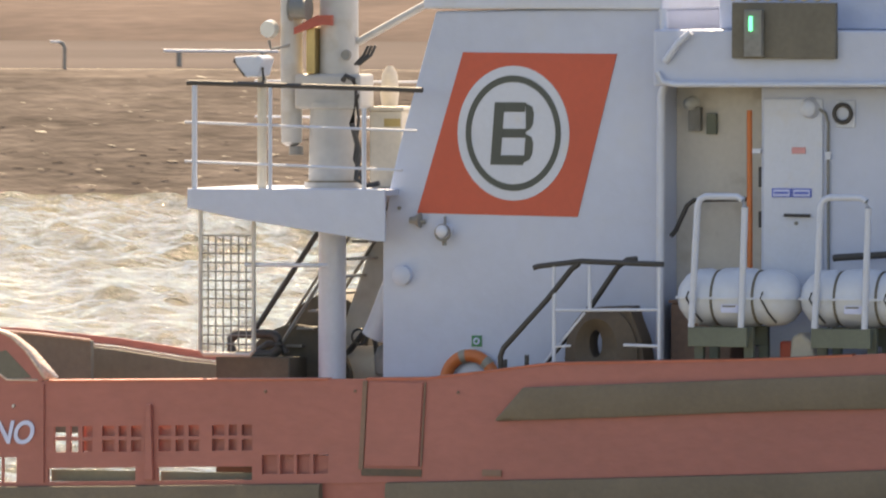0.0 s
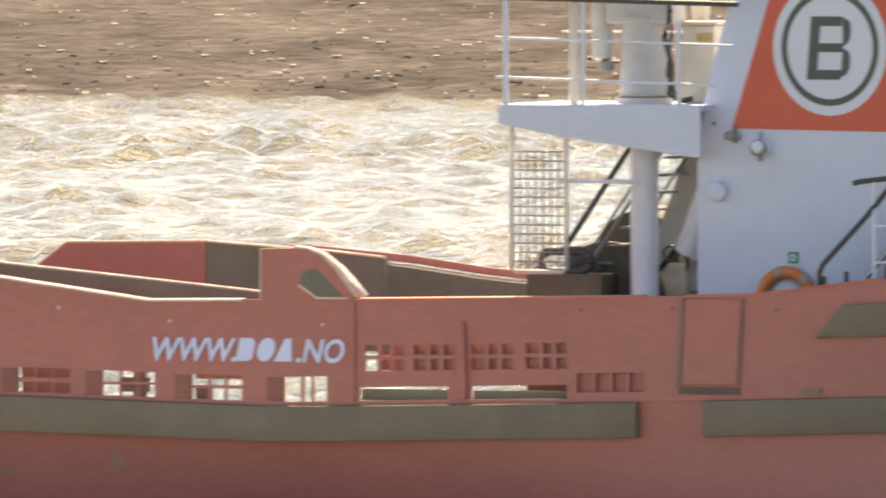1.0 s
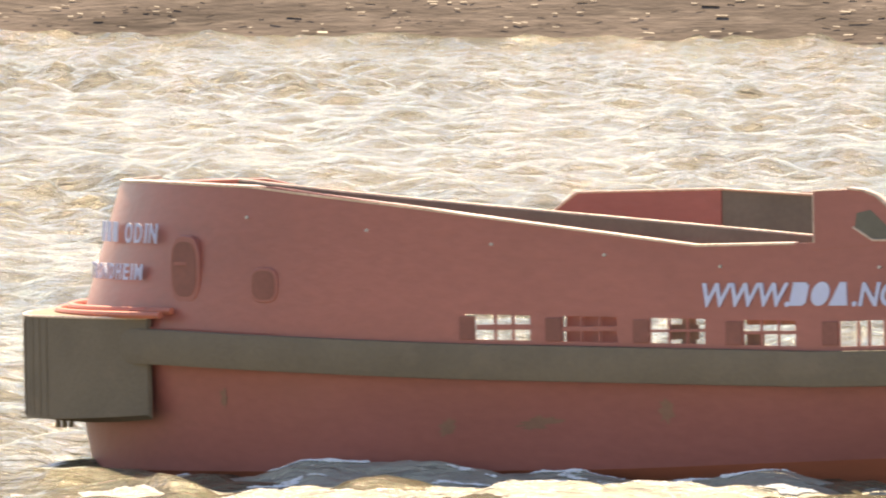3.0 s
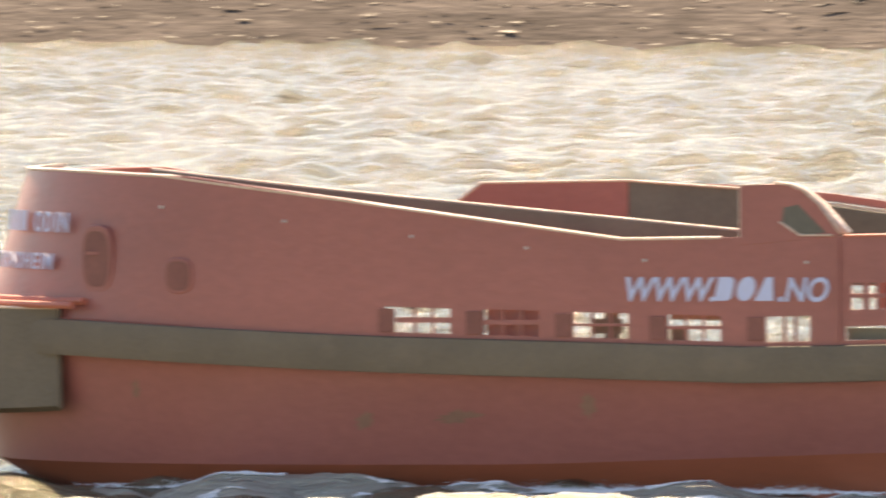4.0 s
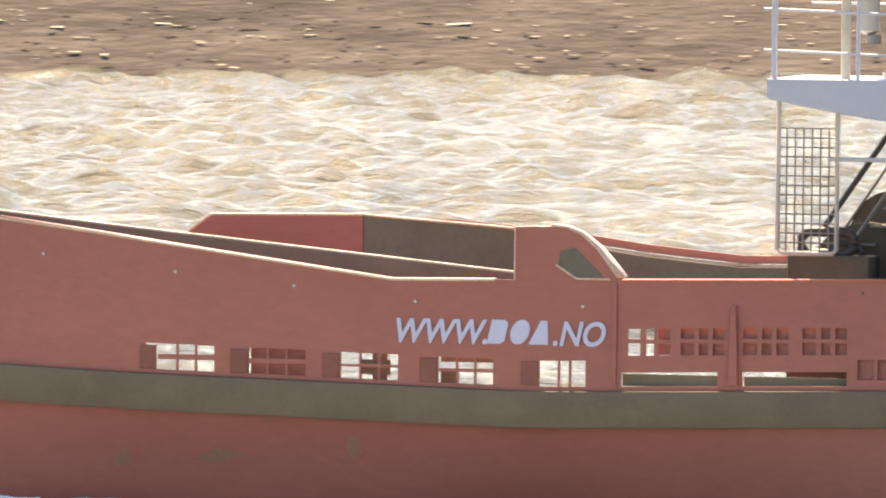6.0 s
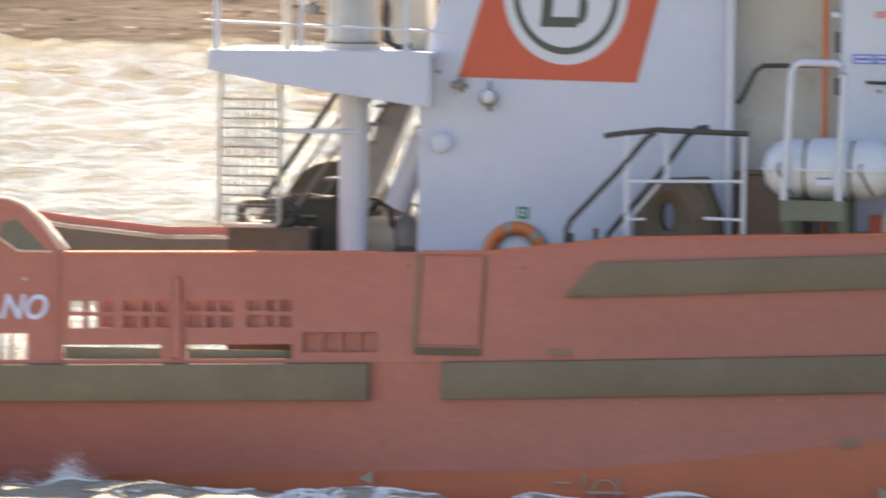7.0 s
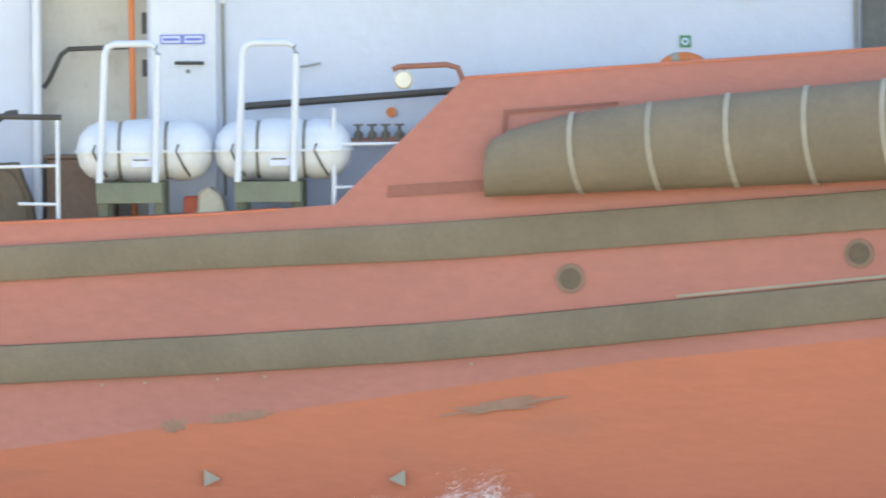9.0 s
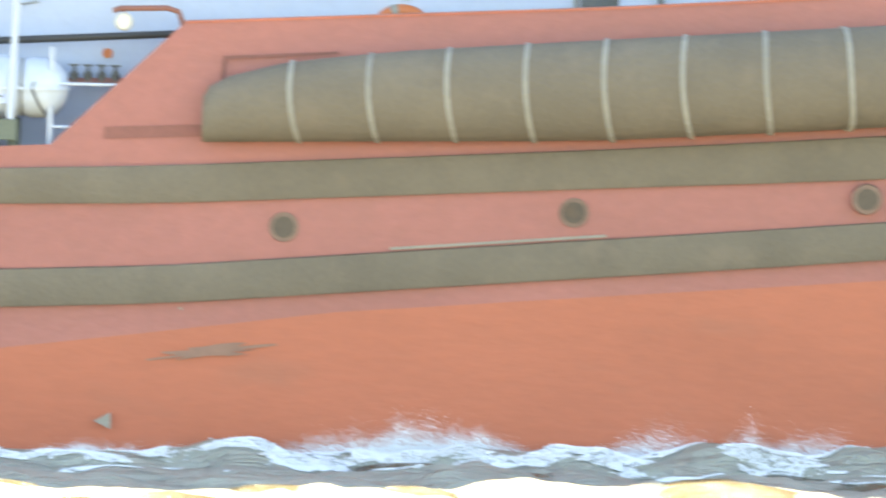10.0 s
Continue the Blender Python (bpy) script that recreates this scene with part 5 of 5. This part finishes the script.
def ladders():
    t = thing("deck_stair", (-0.8, -2.2, 2.6), "dark steel stair with handrails under the platform", "stair")
    for y, dx in ((-2.9, 0.0), (-2.2, 0.12)):
        part("handrail", tube(B(), [(-1.62 + dx, y, 3.55), (-0.62 + dx, y, 5.0)], 0.035 if y < -2.5 else 0.018), BLACK if y < -2.5 else GREY, t)
        part("stringer", tube(B(), [(-1.25 + dx, y, 3.4), (-0.2 + dx, y, 4.95)], 0.022), GREY, t)
    for k in range(8):
        x, z = -1.3 + 0.15 * k, 3.2 + 0.22 * k
        part("tread", box(B(), x, x + 0.22, -2.9, -2.2, z, z + 0.03), GREY, t)
    t.location.x -= 0.3
    b = thing("crane_boom", (0.0, -1.8, 3.4), "cream folded boom beam leaning against the deckhouse", "boom")
    part("beam", prism(B(), [(-0.62, 3.36), (-0.34, 3.26), (0.24, 4.75), (0.24, 5.2), (0.02, 5.1)], -2.2, -1.9), SHADED_WHITE, b, bevel=0.03)
    part("post", tube(B(), [(-0.3, -2.0, 4.0), (0.1, -2.0, 5.3)], 0.05), BLACK, b)
    b.location.x -= 0.45
    g = thing("gas_cylinder", (0.0, -2.9, 3.2), "white gas cylinder leaning beside the deckhouse", "cylinder")
    part("shell", tube(B(), [(-0.02, -2.9, 3.56), (0.04, -2.9, 3.68), (0.34, -2.9, 4.4)], 0.15, 18), FIBRE, g, smooth=True)
    g.location.x -= 0.25
    fb = thing("pressure_bottle", (-0.16, -2.7, 3.15), "round grey pressure bottle beside the deckhouse", "bottle")
    part("shell", lathe(B(), [(3.05, 0.10), (3.10, 0.15), (3.30, 0.16), (3.42, 0.12), (3.47, 0.05)], (-0.16, -2.7, 0), "Z", 18), GREY, fb, smooth=True)
    part("hose", tube(B(), [(-0.16, -2.7, 3.47), (-0.10, -2.72, 3.6), (0.0, -2.74, 3.56), (0.04, -2.74, 3.4)], 0.02, 8), BLACK, fb, smooth=True)
    part("stand", box(B(), -0.30, -0.02, -2.84, -2.56, 1.15, 3.06), OLIVE, fb)
    v = thing("deck_valve", (0.0, -2.6, 4.35), "small brass valve on a cream pipe", "valve")
    part("wheel", ring(B(), (-0.02, -2.6, 4.45), 0.08, 0.02, "Y", 16, 6), BRASS, v)
    part("pipe", tube(B(), [(-0.15, -2.6, 4.3), (0.15, -2.6, 4.6)], 0.035), CREAM, v)


def side_deck():
    fl = thing("floodlight", (8.3, -4.68, 4.7), "round floodlight hung from a red-brown bent rail", "floodlight")
    part("bent_rail", tube(B(), [(8.12, -4.65, 5.08), (8.2, -4.65, 5.11), (8.75, -4.65, 5.13), (8.88, -4.65, 5.09), (8.93, -4.65, 4.96), (8.95, -4.7, 4.8)], 0.035), BROWN, fl, smooth=True)
    part("housing", lathe(B(), [(-0.09, 0.095), (-0.06, 0.11), (0.04, 0.10), (0.1, 0.05)], (8.25, -4.65, 4.96), "Y", 20), CREAM, fl, smooth=True)
    part("lens", lathe(B(), [(-0.1, 0.085), (-0.088, 0.085)], (8.25, -4.65, 4.96), "Y", 18), GLASSY, fl)
    part("stem", tube(B(), [(8.25, -4.65, 5.05), (8.25, -4.65, 5.1)], 0.02), BROWN, fl)
    r = thing("guard_rail", (7.5, -4.4, 3.5), "white guard rail beside the liferafts", "railing")
    part("post", tube(B(), [(7.42, -4.68, 3.2), (7.43, -4.68, 4.64)], 0.03), WHITE2, r)
    part("rail", tube(B(), [(7.43, -4.68, 4.22), (8.3, -4.68, 4.22)], 0.02), WHITE2, r)
    part("rail", tube(B(), [(7.43, -4.68, 3.72), (7.9, -4.68, 3.72)], 0.02), WHITE2, r)
    v = thing("valve_manifold", (7.9, -3.9, 4.1), "row of small dark valves on a red pipe", "valves")
    part("pipe", tube(B(), [(7.55, -3.9, 4.22), (8.3, -3.9, 4.24)], 0.05), BROWN, v)
    for k in range(4):
        x = 7.65 + 0.16 * k
        part("valve", lathe(B(), [(4.22, 0.05), (4.32, 0.055), (4.36, 0.02), (4.42, 0.02)], (x, -3.9, 0), "Z", 12), DARK, v)
        part("handwheel", lathe(B(), [(4.41, 0.06), (4.43, 0.06)], (x, -3.9, 0), "Z", 14), DARK, v)
    part("gauge", lathe(B(), [(-0.02, 0.06), (0, 0.06)], (8.02, -3.65, 4.56), "Y", 18), ORANGE, v, "small orange gauge face")
    bx = thing("deck_box", (4.1, -3.0, 3.2), "brown steel deck box beside the entrance", "box")
    part("body", box(B(), 3.95, 4.75, -3.55, -3.05, 1.15, 4.05), DECK, bx, bevel=0.02)
    part("lid", box(B(), 3.93, 4.77, -3.58, -3.04, 4.052, 4.09), DECK, bx, bevel=0.01)
    tarp = thing("bundle", (5.9, -4.0, 3.3), "pale canvas bundle with a red corner under the liferafts", "bundle")
    part("canvas", prism(B(), [(5.78, 3.3), (5.80, 3.66), (5.92, 3.74), (6.08, 3.62), (6.15, 3.3)], -4.3, -3.9), CREAM, tarp, bevel=0.04)
    part("red_cloth", box(B(), 5.62, 5.80, -4.2, -4.0, 3.3, 3.62), LOGO_RED, tarp, bevel=0.03)


searchlight()
crane()
locker()
for raft_x in (4.43, 6.04):
    liferaft(raft_x)
lifebuoy(1.33, 3.05)
lifebuoy(11.44, 4.83)
stair_rail()
chock()
after_winch()
ladders()
side_deck()


# ---- spray and foam along the hull ----
SIDE = sorted(p for p in plan() if p[1] <= 0)
SIDE_X, SIDE_Y = [p[0] for p in SIDE], [-p[1] for p in SIDE]


def half_y(x):
    return float(np.interp(x, SIDE_X, SIDE_Y))


BURSTS = {}          # spray that leaps up and falls back, with the time of its peak


def spray(name, seed, x0, x1, n, height, spread, label, peak=None, wide=1.0, fill=1.7, humps=None, base=0.0):
    rng = random.Random(seed)
    verts, faces = [], []
    octa = [(1, -0.6, -0.5), (-1, -0.6, -0.5), (0, 1, -0.5), (0, 0, 1)]
    tri = [(0, 2, 1), (0, 1, 3), (1, 2, 3), (2, 0, 3)]
    humps = humps or [(rng.uniform(x0, x1), rng.uniform(0.10, 0.5) * wide, rng.uniform(0.45, 1)) for _ in range(max(5, int((x1 - x0) * 3)))]
    for _ in range(n):
        hx, hw, hh = rng.choice(humps)
        x = hx + rng.gauss(0, hw)
        u = rng.random() ** fill
        jet = 0.6 + 0.8 * abs(noise.noise((x * 2.2, seed * 3.1, 0.0))) + 0.3 * noise.noise((x * 7.0, seed, 2.0))
        z = base + 0.03 + u * jet * height * hh * (0.12 + 0.88 * math.exp(-((x - hx) / hw) ** 2 * 0.8)) * (0.35 + 0.75 * rng.random() ** 1.5)
        x += rng.gauss(0, 0.05) * (0.4 + u)
        y = -half_y(min(max(x, -15), 20)) - 0.08 - abs(rng.gauss(0, spread)) * (1.2 - u)
        s = rng.uniform(0.004, 0.014) * (1.3 - u)
        n0 = len(verts)
        sx, sy, sz = s * rng.uniform(0.8, 2.2), s * rng.uniform(0.8, 1.6), s * rng.uniform(0.6, 1.2)
        verts += [(x + a * sx, y + b * sy, z + c * sz) for a, b, c in octa]
        faces += [tuple(n0 + i for i in f) for f in tri]
    me = bpy.data.meshes.new(name)
    me.from_pydata(verts, [], faces)
    me.materials.append(FOAM)
    ob = tagged(new(name, me), label, "spray", kind="stuff")
    ob.location.z = -0.1
    ABOARD.append(ob)
    if peak:
        BURSTS[ob.name] = peak


spray("bow_spray", 1, 10.8, 17.5, 190000, 0.95, 0.22, "white spray thrown up along the bow waterline", 10.05, 1.5, 1.3)
spray("shoulder_spray", 8, 7.9, 11.0, 120000, 1.35, 0.25, "tall burst of white spray at the bow shoulder", 8.4, 1.0, 1.15,
      [(9.2, 0.24, 1.0), (8.85, 0.28, 0.8), (8.3, 0.34, 0.45), (9.6, 0.26, 0.6), (10.2, 0.4, 0.4), (7.4, 0.45, 0.25)])
spray("side_spray", 5, 0.3, 2.5, 40000, 0.6, 0.2, "burst of white spray amidships", 8.0, 1.6, 1.3)
spray("quarter_spray", 6, -5.4, -3.2, 40000, 0.8, 0.25, "burst of white spray abreast the after deck", 6.95, 1.0, 1.3, base=0.15)
spray("after_splash", 9, -7.7, -6.8, 9000, 0.55, 0.2, "thin burst of droplets against the after side", 5.0, 0.8, 1.2)
spray("after_crest", 12, -6.4, -3.5, 50000, 0.60, 0.3, "breaking wave crest abreast the after deck", 2.0, 1.6, 1.3, base=0.36)
spray("side_foam", 2, -3, 9, 30000, 0.28, 0.22, "thin white foam along the waterline amidships")
spray("quarter_foam", 3, -13, -4, 9000, 0.18, 0.22, "scattered foam and droplets along the after waterline")


def hull_wave():
    """The wash that runs along the side, with broken foam lying on it."""
    size = curve([(-15, 0.10), (-11, 0.26), (-8, 0.12), (-2, 0.22), (2, 0.10), (6, 0.16), (10, 0.30), (14, 0.34), (18, 0.42), (20, 0.3)])
    xs, ds = np.arange(-15.2, 19.5, 0.08), np.concatenate([np.arange(-0.35, 2.6, 0.075), np.arange(2.6, 8.0, 0.08)])
    lift = curve([(-15.2, 0.0), (-13.5, 0.20), (-11, 0.34), (-6, 0.34), (-2, 0.22), (2, 0.15), (11, 0.12), (16, 0.06), (19.5, 0.0)])
    rng = random.Random(31)
    chop = []
    for _ in range(34):
        length = 0.45 * 7.0 ** rng.random()
        q = radians(-140) + rng.gauss(0, 0.8)
        chop.append((2 * math.pi / length * math.cos(q), 2 * math.pi / length * math.sin(q), rng.random() * 6.28, 0.0135 * length ** 0.8))

    def height(x, d):
        n1 = noise.noise((x * 0.55, d * 0.8, 3.0))
        bump = math.exp(-((d - 0.55 - 0.25 * n1) / 0.5) ** 2)
        ripple = sum(g * (1.3 * (0.5 + 0.5 * math.sin(kx * x - ky * d + ph)) ** 1.6 - 0.55) for kx, ky, ph, g in chop)
        edge = min(1.0, max(0.0, (7.2 - d) / 2.0))
        return size(x) * bump * (0.65 + 0.7 * n1) + ripple + lift(x) * (0.9 + 0.5 * noise.noise((x * 0.22, d * 0.3, 7.0))) * edge ** 0.7 - 0.45 * max(0.0, d - 6.6)
    pts = {}
    for i, x in enumerate(xs):
        for j, d in enumerate(ds):
            pts[i, j] = (float(x), -half_y(float(min(max(x, -14.8), 19))) - float(d), height(x, d) - 0.02)
    bm = B()
    grid = {k: bm.verts.new(v) for k, v in pts.items()}
    for i in range(len(xs) - 1):
        for j in range(len(ds) - 1):
            bm.faces.new((grid[i, j], grid[i + 1, j], grid[i + 1, j + 1], grid[i, j + 1]))
    wash = part("wash", bm, WASH, None, smooth=True)
    if sum(q.normal.z for q in wash.data.polygons) < 0:
        wash.data.flip_normals()
    wash.location.z = -0.1
    ABOARD.append(tagged(wash, "olive wash wave running along the hull", "wake", kind="stuff"))
    rng = random.Random(21)
    verts, faces = [], []
    while len(verts) < 6 * 60000:
        x, d = rng.uniform(-15, 19.2), rng.uniform(-0.1, 2.2)
        f = noise.fractal((x * 0.9, d * 1.7, 5.0), 0.9, 2.0, 5) + (0.36 if x > 8 else 0.16 if x > -3 else 0.06) - 0.30 * d
        if f < 0.08 + 0.08 * rng.random():
            continue
        s = rng.uniform(0.006, 0.020)
        y, z = -half_y(x) - d, height(x, d) - 0.005
        n0 = len(verts)
        sx, sy, sz = s * rng.uniform(0.9, 1.8), s * rng.uniform(0.8, 1.4), s * rng.uniform(0.5, 1.0)
        verts += [(x + sx, y, z), (x - sx, y, z), (x, y + sy, z), (x, y - sy, z), (x, y, z + sz), (x, y, z - sz)]
        faces += [tuple(n0 + i for i in f3) for f3 in ((0, 2, 4), (2, 1, 4), (1, 3, 4), (3, 0, 4), (2, 0, 5), (1, 2, 5), (3, 1, 5), (0, 3, 5))]
    rows = 0
    while rows < 9000:
        x, d = rng.uniform(-15, 0.5), rng.uniform(2.2, 7.0)
        f = noise.fractal((x * 0.45, d * 1.1, 15.0), 0.9, 2.0, 5) + 0.16 - 0.03 * abs(d - 5)
        if f < 0.03 + 0.12 * rng.random():
            continue
        rows += 1
        s = rng.uniform(0.005, 0.015)
        y, z = -half_y(x) - d, height(x, d) - 0.018
        n0 = len(verts)
        sx, sy, sz = s * rng.uniform(1.0, 2.6), s * rng.uniform(1.0, 2.0), s * rng.uniform(0.35, 0.8)
        verts += [(x + sx, y, z), (x - sx, y, z), (x, y + sy, z), (x, y - sy, z), (x, y, z + sz), (x, y, z - sz)]
        faces += [tuple(n0 + i for i in f3) for f3 in ((0, 2, 4), (2, 1, 4), (1, 3, 4), (3, 0, 4), (2, 0, 5), (1, 2, 5), (3, 1, 5), (0, 3, 5))]
    me = bpy.data.meshes.new("wash_foam")
    me.from_pydata(verts, [], faces)
    me.materials.append(FOAM)
    foam = new("wash_foam", me)
    foam.location.z = -0.1
    ABOARD.append(tagged(foam, "broken white foam lying on the wash", "foam", kind="stuff"))


hull_wave()


def motions():
    """The tug, with all that stands on it, steams ahead and pitches; the waves drift slowly."""
    for ob in ABOARD:
        base = ob.matrix_basis.copy()
        peak = BURSTS.get(ob.name)
        fall = (lambda t: 0.85 * (1 - math.exp(-((t - peak) / 0.62) ** 2))) if peak else (lambda t: 0.0)
        if ob.name in ("wash", "wash_foam"):
            walk(ob, [(t, Matrix.Translation((SPEED * t, 0, rise)) @ base) for t, rise in WASH_LEVEL])
            continue
        rows = [(t, Matrix.Translation((SPEED * t - 5, 0, heave - fall(t))) @ pose(0, 0, 0, 0, pitch, 0) @ Matrix.Translation((5, 0, 0)) @ base) for t, pitch, heave in SWELL]
        walk(ob, rows)
    walk(water, [(0.0, pose(0, 0, -0.1)), (5.0, pose(3.0, -1.5, -0.1)), (10.0, pose(6.0, -3.0, -0.1))])


motions()
